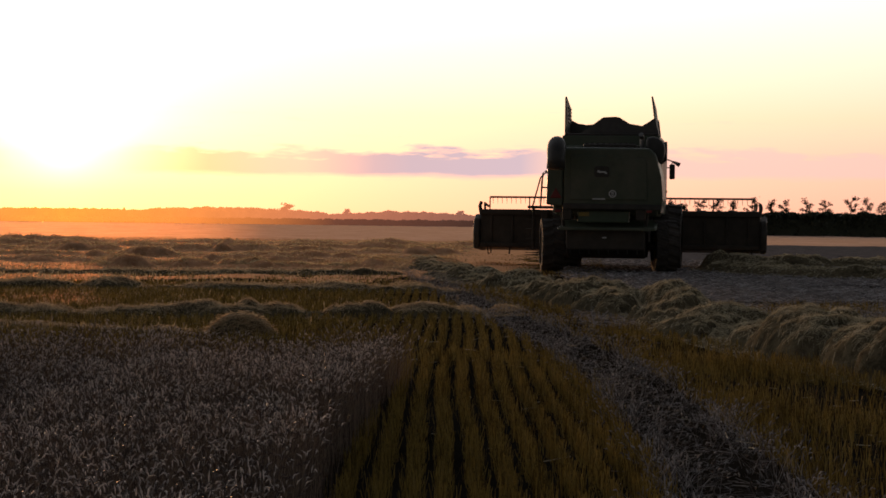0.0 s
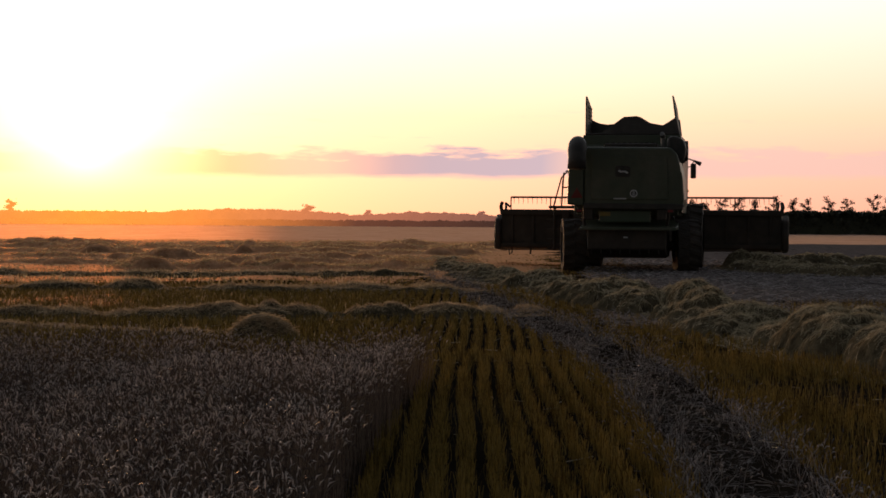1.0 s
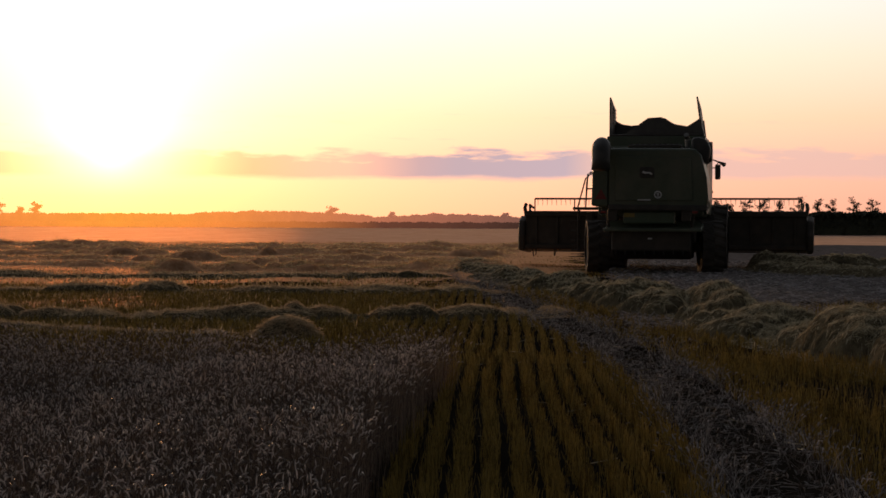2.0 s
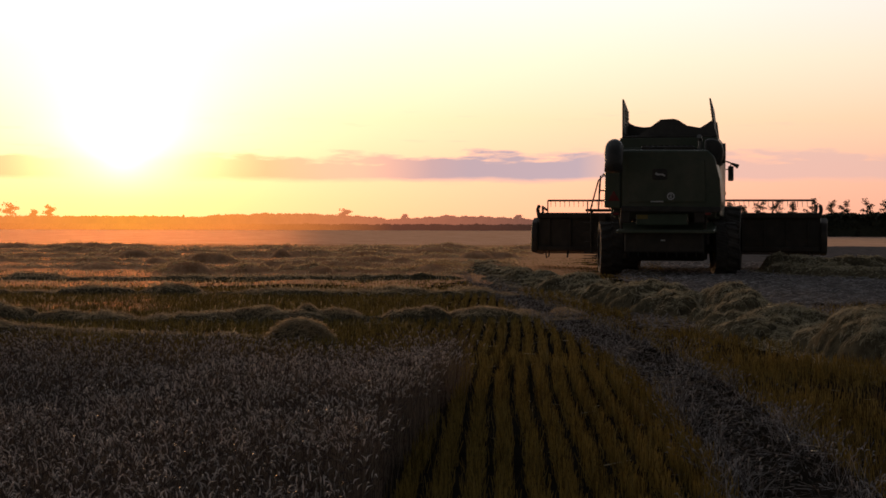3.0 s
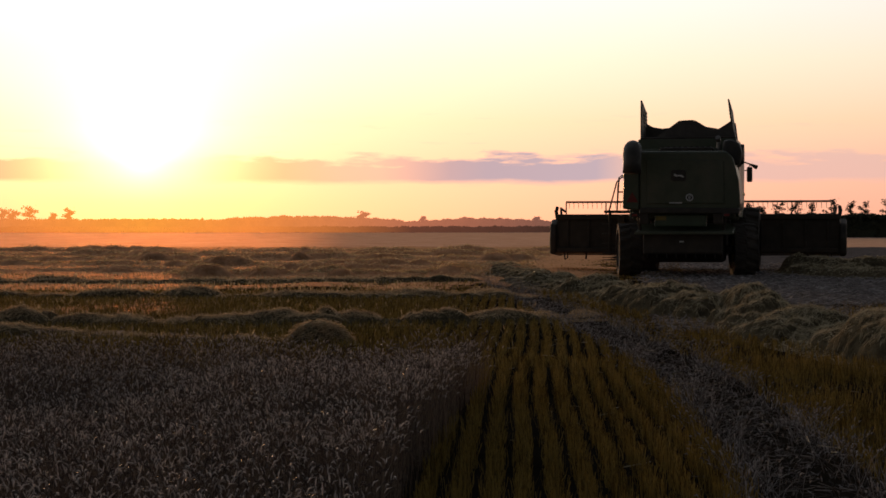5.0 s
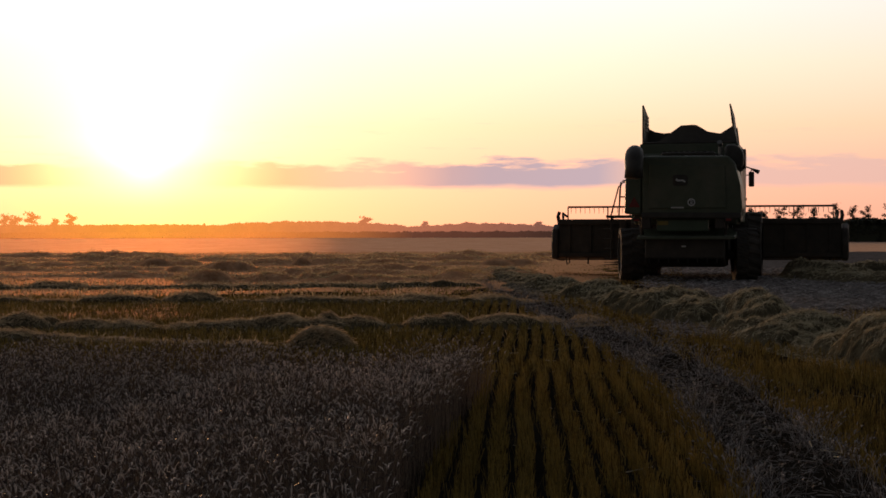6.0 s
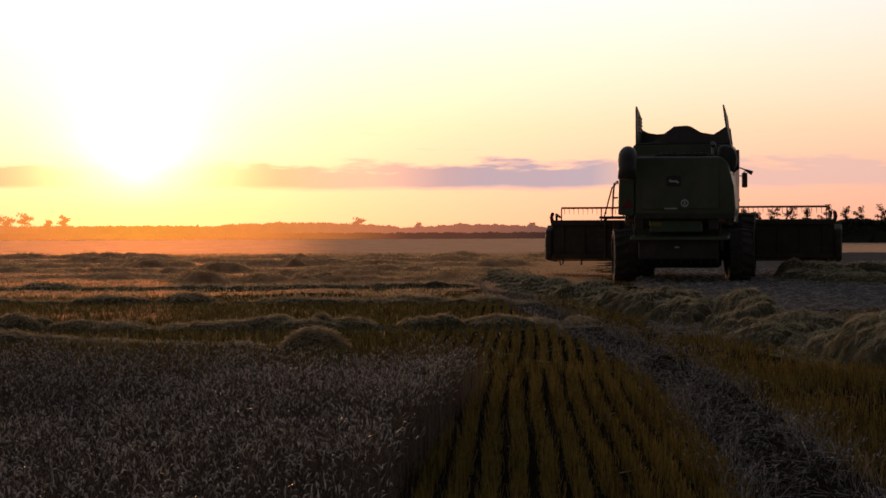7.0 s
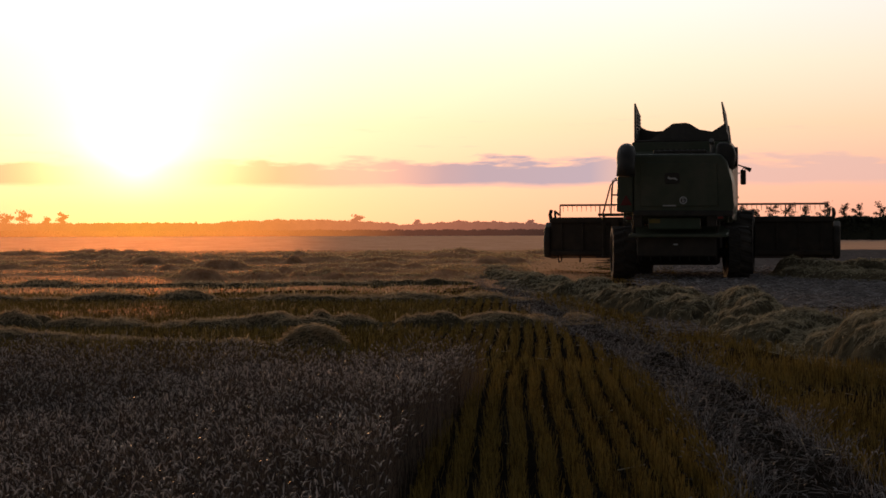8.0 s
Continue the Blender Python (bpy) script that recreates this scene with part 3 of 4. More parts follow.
windrow([(-30.0, 98), (-12.0, 95), (-3.0, 97), (7.0, 95)], 2.4, 0.27, 7000, "long low row of cut straw before the uncut field", 8.5, 3.0, bed=LITTER, straw=CHAFF, proud=0.02)


def straw_clump(x, y, r, h):
    bm = bmesh.new()
    n, m = 26, 9
    rings = []
    for j in range(m):
        f = j / (m - 1)
        ring = []
        for i in range(n):
            a = 2 * math.pi * i / n
            rr = r * f * (1 + 0.25 * noise.noise((math.cos(a) * 1.5, math.sin(a) * 1.5, 2)))
            zz = h * max(0, 1 - f ** 2.2) * (1 + 0.35 * noise.noise((rr * math.cos(a) * 6, rr * math.sin(a) * 6, 7)))
            ring.append(bm.verts.new((x + 1.15 * rr * math.cos(a), y + rr * math.sin(a), zz - 0.01)))
        rings.append(ring)
    for p, q in zip(rings[1:], rings[2:]):
        for i in range(n):
            bm.faces.new((p[i], q[i], q[(i + 1) % n], p[(i + 1) % n]))
    bm.faces.new(rings[1])
    ob = new("straw_clump", finish("straw_clump", bm, SHADED_BED, True))
    tagged(ob, "rounded clump of tangled straw at the crop's edge", "straw clump")
    k = 3600
    f, a = np.sqrt(RNG.uniform(0, 1, k)), RNG.uniform(0, 2 * math.pi, k)
    mid = np.stack([x + 1.15 * r * f * np.cos(a), y + r * f * np.sin(a), h * np.maximum(0, 1 - f ** 2.2) + RNG.uniform(0, 0.03, k)], -1)
    b = RNG.uniform(0, 2 * math.pi, k)
    d = np.stack([np.cos(b), np.sin(b), RNG.normal(0, 0.3, k)], -1) * RNG.uniform(0.04, 0.09, k)[:, None]
    sag = np.zeros((k, 3))
    sag[:, 2] = RNG.uniform(0, 0.04, k)
    mid[:, 2] -= 0.02
    cur = np.stack([mid - d - sag, mid, mid + d - sag], 1)
    cur[:, :, 2] = np.maximum(cur[:, :, 2], 0.004)
    side = np.cross(d, RNG.normal(0, 1, (k, 3)))
    side /= np.linalg.norm(side, axis=1, keepdims=True)
    stuff("loose_straw", ribbons(cur, np.full((k, 3), 0.004), side), ROW_STRAW, "", "", ob)


straw_clump(-1.48, 19.0, 0.36, 0.27)

# ---- wheel track of flattened stalks ----
TRACK, _t = along([(1.5, 5.0), (1.78, 8.2), (1.94, 10.4), (2.1, 13.3), (2.08, 18.2), (1.76, 23.8), (1.47, 30.2), (1.1, 43.8), (0.6, 60)], 0.4)


def near_line(xy, line, r):
    d = np.full(len(xy), 1e9)
    for p in line:
        d = np.minimum(d, np.hypot(xy[:, 0] - p[0], xy[:, 1] - p[1]))
    return d < r, d


def make_track():
    n = 15000
    i = RNG.integers(0, len(TRACK), n)
    i = i[RNG.uniform(0, 1, n) < np.clip(14 / TRACK[i, 1], 0.25, 1)]
    n = len(i)
    off = RNG.normal(0, 0.075, n) + RNG.choice([-0.30, 0.29], n)
    off[: n // 8] = RNG.normal(0, 0.22, n // 8)
    xy = TRACK[i] + np.stack([off, RNG.uniform(-0.22, 0.22, n)], -1)
    pn = patch_noise(xy, 1.9, 3.0)
    xy, pn = xy[pn > 0.40], pn[pn > 0.40]
    h = 0.19 * np.clip(2.4 * (pn - 0.3), 0.2, 1.2)
    stuff("flattened_stalks", stalks(xy, 0.0, h, 0.13, 0.03, 0.85), (GREY_STRAW, GREY_STRAW), "grey weathered stalks pressed down along a wheel track", "flattened crop")

    n = 6000
    i = RNG.integers(0, len(TRACK), n)
    xy = TRACK[i] + np.stack([RNG.normal(0, 0.2, n), RNG.uniform(-0.25, 0.25, n)], -1)
    a = RNG.uniform(0, 2 * math.pi, n)
    d = np.stack([np.cos(a), np.sin(a), RNG.normal(0, 0.12, n)], -1) * RNG.uniform(0.02, 0.05, n)[:, None]
    mid = np.concatenate([xy, RNG.uniform(0.006, 0.02, (n, 1))], 1)
    side = np.cross(d, RNG.normal(0, 1, (n, 3)))
    side /= np.linalg.norm(side, axis=1, keepdims=True)
    stuff("pressed_straw", ribbons(np.stack([mid - d, mid, mid + d], 1), np.full((n, 3), 0.003), side), GREY_STRAW, "grey broken stalks pressed into the wheel track", "flattened crop")


make_track()

# ---- stubble in drilled rows ----
ROW_STEP = 0.155


def crop_end(v):
    """Far side of the standing crop; it reaches furthest at its corner by the stubble."""
    return 12.55 + 1.2 * np.clip((v + 1.5) / 1.1, 0, 1)


def crop_edge(u):
    """Ragged side of the standing crop, swinging out a little at its far corner."""
    return -0.56 + 0.22 * np.clip((u - 9.0) / 4.6, 0, 1)




def make_stubble():
    for name, u0, u1, per_m, wide, tall in (("stubble", 5.0, 16, 240, 0.0042, 0.125), ("stubble", 16, 34, 95, 0.007, 0.10), ("stubble", 34, 70, 8, 0.016, 0.06)):
        span = 0.34 * u1
        vrows = np.arange(-span, span, ROW_STEP)
        n = int(len(vrows) * (u1 - u0) * per_m)
        u = RNG.uniform(u0, u1, n)
        row = RNG.integers(0, len(vrows), n)
        wob = np.array([noise.noise((a * 2.6, b * 7.3, 1.0)) + 0.8 * noise.noise((a * 8.0, b * 7.3, 5.0)) for a, b in zip(u, row)])
        v = vrows[row] + 0.020 * wob + RNG.uniform(-0.034, 0.034, n) + RNG.normal(0, 0.013, n)
        u += 0.03 * np.sin(u * 2 * math.pi / 0.13 + 9 * v)
        v += 0.03 * np.sin(u * 0.35) + 0.006 * np.sin(u * 1.3 + 1)
        xy = rows_to_xy(u, v)
        keep = in_view(xy) & ~((u < crop_end(v) + 0.1) & (v < crop_edge(u) - 0.02))
        for line, r in FOOTPRINTS:
            keep &= ~near_line(xy, line, r)[0]
        keep &= ~near_line(xy, TRACK, 0.36)[0]
        keep &= ~((xy[:, 1] > 27 + RNG.normal(0, 1.0, n)) & (xy[:, 0] > 0.125 * xy[:, 1] + 0.6))
        # thinner patches
        xy = xy[keep]
        pn = patch_noise(xy, 0.45, 11.0)
        beyond = xy[:, 0] > np.interp(xy[:, 1], TRACK[:, 1], TRACK[:, 0])
        xy = xy[RNG.uniform(0, 1, len(xy)) < np.where(beyond, np.clip(2.4 * pn - 0.65, 0.12, 0.8), 0.55 + 0.6 * pn)]
        n = len(xy)
        h = tall * RNG.uniform(0.5, 1.2, n) * (0.72 + 0.56 * patch_noise(xy, 5.5, 4.0))
        ln = RNG.normal(0, 0.016, (n, 2))
        base = np.concatenate([xy, np.full((n, 1), -0.01)], 1)
        tip = base + np.concatenate([ln, h[:, None]], 1)
        mid = base * 0.5 + tip * 0.5 + RNG.normal(0, 0.006, (n, 3))
        w = wide * RNG.uniform(0.6, 1.4, (n, 1)) * np.array([[1.0, 1.0, 0.7]])
        stuff(name, ribbons(np.stack([base, mid, tip], 1), w, unit_sides(n)), STUBBLE, "golden cut stubble standing in drilled rows", "stubble")
    # straws dropped between the rows
    n = 500
    u = RNG.uniform(9, 30, n)
    xy = np.stack([RNG.uniform(-0.29, 0.32, n) * u, u], -1)
    uu, vv = xy_to_rows(xy)
    xy = xy[~((uu < crop_end(vv)) & (vv < crop_edge(uu) + 0.05))]
    n = len(xy)
    a = RNG.uniform(0, 2 * math.pi, n)
    d = np.stack([np.cos(a), np.sin(a), RNG.normal(0, 0.1, n)], -1) * RNG.uniform(0.03, 0.08, n)[:, None]
    mid = np.concatenate([xy, RNG.uniform(0.015, 0.06, (n, 1))], 1)
    side = np.cross(d, RNG.normal(0, 1, (n, 3)))
    side /= np.linalg.norm(side, axis=1, keepdims=True)
    stuff("dropped_straw", ribbons(np.stack([mid - d, mid, mid + d], 1), np.full((n, 3), 0.005), side), STRAW, "stray straws dropped over the stubble", "straw")


def make_chaff():
    n = 20000
    y = RNG.uniform(5.0 ** 0.5, 62 ** 0.5, n) ** 2
    y = np.maximum(y, 24 + RNG.normal(0, 1.5, n))
    xy = np.stack([y * RNG.uniform(0.10, 0.32, n) + 0.5, y], -1)
    n = len(xy)
    a = RNG.uniform(0, 2 * math.pi, n)
    d = np.stack([np.cos(a), np.sin(a), RNG.normal(0, 0.25, n)], -1) * RNG.uniform(0.05, 0.16, n)[:, None]
    mid = np.concatenate([xy, RNG.uniform(0.0, 0.05, (n, 1)) * (0.5 + patch_noise(xy, 0.8, 2.0))[:, None]], 1)
    side = np.cross(d, RNG.normal(0, 1, (n, 3)))
    side /= np.linalg.norm(side, axis=1, keepdims=True)
    stuff("spread_chaff", ribbons(np.stack([mid - d, mid, mid + d], 1), np.clip(0.0003 * y, 0.006, 0.02)[:, None] * np.ones((1, 3)), side), GREY_STRAW, "dusty grey chaff spread behind the harvester", "chaff")


make_stubble()
make_chaff()


# ---- the standing crop near the camera ----
def make_barley():
    n = 64000
    u = RNG.uniform(4.6, 13.8, n)
    v = RNG.uniform(-5.2, -0.24, n)
    xy = rows_to_xy(u, v)
    keep = in_view(xy, 0.25)
    rag = 0.03 * np.sin(u * 2.1) + RNG.normal(0, 0.035, n)
    keep &= v < crop_edge(u) + rag
    keep &= u < crop_end(v) + 0.12 * np.sin(v * 3) + RNG.normal(0, 0.06, n)
    xy = xy[keep]
    h = 0.40 * (0.36 + 0.84 * patch_noise(xy, 0.75, 5.0) + 0.46 * patch_noise(xy, 2.4, 8.0))
    stuff("standing_barley", stalks(xy, 0.0, h, 0.06, 0.034, 0.62), (BARLEY, EARS), "ripe standing barley with nodding pale ears", "barley")


make_barley()

# ---- hedges and trees ----
def leaf_cards(centres, size, flat=0.6):
    """Small tilted leaf clumps, one quad each, at random turns."""
    n = len(centres)
    a = RNG.normal(0, 1, (n, 3))
    a /= np.linalg.norm(a, axis=1, keepdims=True)
    b = np.cross(a, RNG.normal(0, 1, (n, 3)))
    b /= np.linalg.norm(b, axis=1, keepdims=True)
    s = (size * RNG.uniform(0.5, 1.4, n))[:, None]
    v = np.stack([centres - a * s, centres + b * s * flat, centres + a * s, centres - b * s * flat], 1)
    return v.reshape(-1, 3), np.arange(4 * n).reshape(n, 4)


def hedge(name, x0, y0, x1, y1, height, depth, leaves, size, mat, label, seed, category="hedge"):
    length = math.hypot(x1 - x0, y1 - y0)
    k = int(length / (size * 2.2)) + 2
    prof = [height(i / (k - 1) * length + 0.0) * (1 + 0.14 * noise.noise((i * 0.21, seed, 0)) + 0.16 * noise.noise((i * 0.73, seed, 4))) for i in range(k)]
    s = RNG.uniform(0, 1, leaves)
    top = np.interp(s * (k - 1), np.arange(k), prof)
    f = 1 - RNG.uniform(0, 1, leaves) ** 2.2 * 0.95
    pos = np.stack([x0 + (x1 - x0) * s, y0 + (y1 - y0) * s + RNG.normal(0, depth * 0.3, leaves), top * f], -1)
    core_v, core_f = [], []
    for i in range(k):
        t = i / (k - 1)
        x, y, h = x0 + (x1 - x0) * t, y0 + (y1 - y0) * t, prof[i] * 0.93
        core_v += [(x, y - depth * 0.5, 0), (x, y - depth * 0.4, h * 0.8), (x, y, h), (x, y + depth * 0.4, h * 0.8), (x, y + depth * 0.5, 0)]
        if i:
            o = 5 * (i - 1)
            core_f += [(o + j, o + j + 1, o + j + 6, o + j + 5) for j in range(4)]
    return stuff(name, joined([(np.array(core_v, float), np.array(core_f)), leaf_cards(pos, size)]), mat, label, category)


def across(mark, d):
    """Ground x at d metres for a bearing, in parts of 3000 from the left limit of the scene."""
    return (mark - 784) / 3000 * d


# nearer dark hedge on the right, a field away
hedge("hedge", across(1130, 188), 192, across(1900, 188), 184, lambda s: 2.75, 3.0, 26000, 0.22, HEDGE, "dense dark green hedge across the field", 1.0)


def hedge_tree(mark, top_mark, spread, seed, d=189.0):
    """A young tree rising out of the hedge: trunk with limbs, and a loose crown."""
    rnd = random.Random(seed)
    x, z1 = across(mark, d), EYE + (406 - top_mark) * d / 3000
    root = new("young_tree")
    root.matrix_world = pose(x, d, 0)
    tagged(root, "small windswept tree growing out of the hedge", "tree", "young trees in the hedge")
    bm = bmesh.new()
    lean = rnd.uniform(-0.1, 0.35)
    tube(bm, [(0, 0, 0), (lean * 0.3, 0, z1 * 0.5), (lean, 0, z1 * 0.93)], [0.09, 0.06, 0.02], 6)
    tips = []
    for i in range(9):
        f = 0.58 + 0.36 * i / 8
        b = Vector((lean * f, 0, z1 * f))
        a = rnd.uniform(0, 6.28)
        r = spread * (1.25 - f * 0.55) * rnd.uniform(0.6, 1.1)
        tip = b + Vector((r * math.cos(a), r * math.sin(a) * 0.7, rnd.uniform(0.15, 0.45)))
        tube(bm, [b, b * 0.45 + tip * 0.55 + Vector((0, 0, -0.04)), tip], [0.03, 0.02, 0.008], 5)
        tips.append((b, tip))
    part("trunk", bm, BARK, root)
    pos = []
    for b, tip in tips:
        for _ in range(60):
            f = rnd.uniform(0.45, 1.08)
            pos.append(b * (1 - f) + tip * f + Vector((rnd.gauss(0, 0.15), rnd.gauss(0, 0.15), rnd.gauss(0, 0.11))))
    crown = new("crown", raw_mesh("crown", *leaf_cards(np.array(pos), 0.085), HEDGE))
    crown.parent = root


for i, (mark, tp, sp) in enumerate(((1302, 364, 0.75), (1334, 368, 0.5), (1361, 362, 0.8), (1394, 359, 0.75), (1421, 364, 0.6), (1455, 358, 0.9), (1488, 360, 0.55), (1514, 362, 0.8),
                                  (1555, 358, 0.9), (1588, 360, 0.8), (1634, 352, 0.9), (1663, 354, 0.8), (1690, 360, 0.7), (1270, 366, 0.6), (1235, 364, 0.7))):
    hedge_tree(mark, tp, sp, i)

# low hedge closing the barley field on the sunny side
hedge("hedge", across(-150, 428), 434, across(964, 428), 424, lambda s: 1.75, 4.0, 16000, 0.32, NEAR_HEDGE, "low hedge with painted haze glow at the end of the barley field", 2.0)
# far woods on the skyline, haze painted on as glow
hedge("far_woods", across(-260, 1500), 1500, across(345, 1500), 1500, lambda s: 9.6, 8.0, 7000, 1.3, FAR_WOODS, "distant woods with the low sun's glow painted on", 3.0, "woods")
hedge("far_woods", across(338, 1500), 1500, across(700, 1500), 1500, lambda s: 8.0 + 4.0 * math.sin(min(math.pi, s / 181 * math.pi)) ** 0.8, 8.0, 6000, 1.3, FAR_WOODS, "distant woods with painted haze", 4.0, "woods")
hedge("far_woods", across(690, 1500), 1510, across(985, 1500), 1510, lambda s: 6.2 + 4.0 * math.sin(min(math.pi, s / 148 * math.pi)), 8.0, 5000, 1.3, FAR_WOODS, "distant woods with painted haze", 5.0, "woods")
hedge("far_woods", across(960, 1500), 1530, across(2100, 1500), 1530, lambda s: 4.6 + 2.0 * math.sin(min(1.0, s / 60) * 1.57), 8.0, 5000, 1.3, FAR_WOODS, "distant woods with painted haze", 6.0, "woods")


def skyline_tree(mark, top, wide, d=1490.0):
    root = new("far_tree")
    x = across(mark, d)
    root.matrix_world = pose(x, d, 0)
    tagged(root, "lone tree standing above the distant woods", "tree", "trees on the skyline")
    bm = bmesh.new()
    tube(bm, [(0, 0, 0), (0.2, 0, top * 0.6), (0.1, 0, top * 0.85)], [0.5, 0.35, 0.15], 6)
    # trunk and crown share the woods' painted glow
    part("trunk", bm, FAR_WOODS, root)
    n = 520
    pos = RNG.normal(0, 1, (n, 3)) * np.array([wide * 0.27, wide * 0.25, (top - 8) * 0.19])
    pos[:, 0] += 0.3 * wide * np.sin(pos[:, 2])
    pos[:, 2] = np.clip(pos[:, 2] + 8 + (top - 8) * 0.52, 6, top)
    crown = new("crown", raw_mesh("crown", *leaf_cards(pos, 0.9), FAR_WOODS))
    crown.parent = root


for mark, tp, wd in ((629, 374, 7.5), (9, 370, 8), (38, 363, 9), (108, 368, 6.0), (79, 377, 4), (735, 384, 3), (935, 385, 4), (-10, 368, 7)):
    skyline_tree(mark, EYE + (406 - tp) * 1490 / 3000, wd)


# ---- the combine harvester ----
def wheel(parent, x, y, r, w, steer, label, rim_r):
    hub = bmesh.new()
    lathe_x(hub, [(-w * 0.28, 0.05), (-w * 0.28, rim_r * 0.35), (-w * 0.12, rim_r * 0.55), (-w * 0.12, rim_r * 0.9), (-w * 0.42, rim_r), (-w * 0.42, rim_r * 1.04),
                  (w * 0.42, rim_r * 1.04), (w * 0.42, rim_r), (w * 0.12, rim_r * 0.9), (w * 0.12, rim_r * 0.55), (w * 0.28, rim_r * 0.35), (w * 0.28, 0.05)], 0, 0, 0, 28)
    for j in range(8):
        a = j * math.pi / 4
        for s in (-1, 1):
            tube(hub, [(s * w * 0.2, 0.24 * r * math.cos(a), 0.24 * r * math.sin(a)), (s * w * 0.31, 0.24 * r * math.cos(a), 0.24 * r * math.sin(a))], 0.02, 6)
    ob = part("wheel", hub, YELLOW, parent, label)
    ob.matrix_basis = pose(x, y, r - 0.02, 0, 0, steer)
    ty = bmesh.new()
    prof = [(-0.40, rim_r), (-0.47, rim_r * 1.12), (-0.5, (rim_r + r) * 0.5), (-0.49, r * 0.86), (-0.49, 0), (-0.25, 1), (-0.02, 2), (0.02, 4), (0.25, 3), (0.49, 2), (0.49, r * 0.86), (0.5, (rim_r + r) * 0.5), (0.47, rim_r * 1.12), (0.40, rim_r)]
    seg, rings = 96, []
    for o, q in prof:
        ring = []
        for j in range(seg):
            # tread: bars and gaps, stepping round towards the middle
            rad = q if 0 < q < 1 and o * o > 0.24 or q == rim_r else (r if (j + int(q)) % 6 < 3 else r * 0.945)
            a = 2 * math.pi * j / seg
            ring.append(ty.verts.new((o * w, rad * math.cos(a), rad * math.sin(a))))
        rings.append(ring)
    for p0, p1 in zip(rings, rings[1:]):
        for j in range(seg):
            ty.faces.new((p0[j], p1[j], p1[(j + 1) % seg], p0[(j + 1) % seg]))
    part("tyre", ty, RUBBER, ob, "black lugged tyre, dusty and paled by painted glare")
    return ob


def make_combine():
    root = new("combine_harvester")
    root.matrix_world = pose(6.24, 46.0, 0, 0, 0, -12.4)
    tagged(root, "green combine harvester with raised grain tank flaps and a wide header", "combine harvester")

    def p(name, bm, mat, label="", parent=None, smooth=False):
        return part(name, bm, mat, parent or root, label, smooth)

    # rear hood
    bm = bmesh.new()
    prism(bm, [(-1.12, 1.80), (1.52, 1.76), (1.60, 1.95), (1.55, 2.6), (1.40, 3.22), (1.22, 3.40), (-1.12, 3.42)], "y", 0.0, 1.7, 0.07, 3)
    hood = p("rear_hood", bm, GREEN, "dark green rear engine hood")
    bm = bmesh.new()
    prism(bm, [(-0.92, 1.98), (1.18, 1.98), (1.14, 3.14), (-0.92, 3.20)], "y", -0.028, 0.0, 0.02, 2)
    p("hood_panel", bm, GREEN, "", hood)
    bm = bmesh.new()
    prism(bm, [(-1.12, 1.72), (1.56, 1.70), (1.58, 1.86), (-1.12, 1.88)], "y", -0.05, 0.3, 0.03)
    p("lower_lip", bm, BLACK, "black plastic lower edge", hood)
    bm = bmesh.new()
    box(bm, -0.6, 0.85, 0.25, 1.5, 3.40, 3.52, 0.04)
    p("engine_deck", bm, DARK_METAL, "", hood)
    bm = bmesh.new()
    for i in range(9):
        box(bm, -0.55 + i * 0.155, -0.47 + i * 0.155, 0.3, 1.4, 3.525, 3.545, 0.0)
    p("deck_grille", bm, BLACK, "", hood)
    # emblem: plain rounded plaque with a plain slanted mark
    bm = bmesh.new()
    prism(bm, [(-0.24, 2.60), (0.12, 2.60), (0.14, 2.64), (0.14, 2.84), (0.10, 2.89), (-0.22, 2.89), (-0.26, 2.84), (-0.26, 2.64)], "y", -0.045, -0.03, 0.012)
    plaque = p("emblem", bm, BLACK, "black emblem plaque with a pale mark", hood)
    bm = bmesh.new()
    prism(bm, [(-0.19, 2.74), (-0.16, 2.80), (-0.10, 2.76), (0.03, 2.76), (0.09, 2.71), (0.07, 2.68), (-0.02, 2.72), (-0.12, 2.71)], "y", -0.052, -0.046)
    p("emblem_mark", bm, WHITE, "pale worn mark", plaque)
    bm = bmesh.new()
    lathe = 28
    ring = [(0.24 + 0.105 * math.cos(2 * math.pi * i / lathe), 2.145 + 0.105 * math.sin(2 * math.pi * i / lathe)) for i in range(lathe)]
    prism(bm, ring, "y", -0.036, -0.029)
    sticker = p("round_sticker", bm, WHITE, "round white speed sticker", hood)
    bm = bmesh.new()
    inner = [(0.24 + 0.072 * math.cos(2 * math.pi * i / lathe), 2.145 + 0.072 * math.sin(2 * math.pi * i / lathe)) for i in range(lathe)]
    prism(bm, inner, "y", -0.041, -0.037)
    p("sticker_field", bm, BLACK, "", sticker)
    bm = bmesh.new()
    for z in (2.105, 2.145, 2.185):
        box(bm, 0.205, 0.275, -0.046, -0.042, z - 0.012, z + 0.012)
    p("sticker_bars", bm, WHITE, "", sticker)
    bm = bmesh.new()
    box(bm, -0.31, 0.04, -0.034, -0.029, 1.985, 2.02)
    p("decal_bar", bm, WHITE, "thin pale decal", hood)
    # lower left rear panel with the slow-vehicle triangle
    bm = bmesh.new()
    prism(bm, [(-1.58, 1.84), (-1.13, 1.80), (-1.13, 2.92), (-1.50, 2.92), (-1.55, 2.82)], "y", -0.02, 2.4, 0.05, 3)
    panel = p("side_locker", bm, GREEN, "green rear side locker")
    bm = bmesh.new()
    prism(bm, [(-1.47, 2.02), (-1.15, 2.02), (-1.31, 2.30)], "y", -0.04, -0.022, 0.008)
    p("warning_triangle", bm, RED, "red slow-vehicle triangle", panel)
    # main body
    bm = bmesh.new()
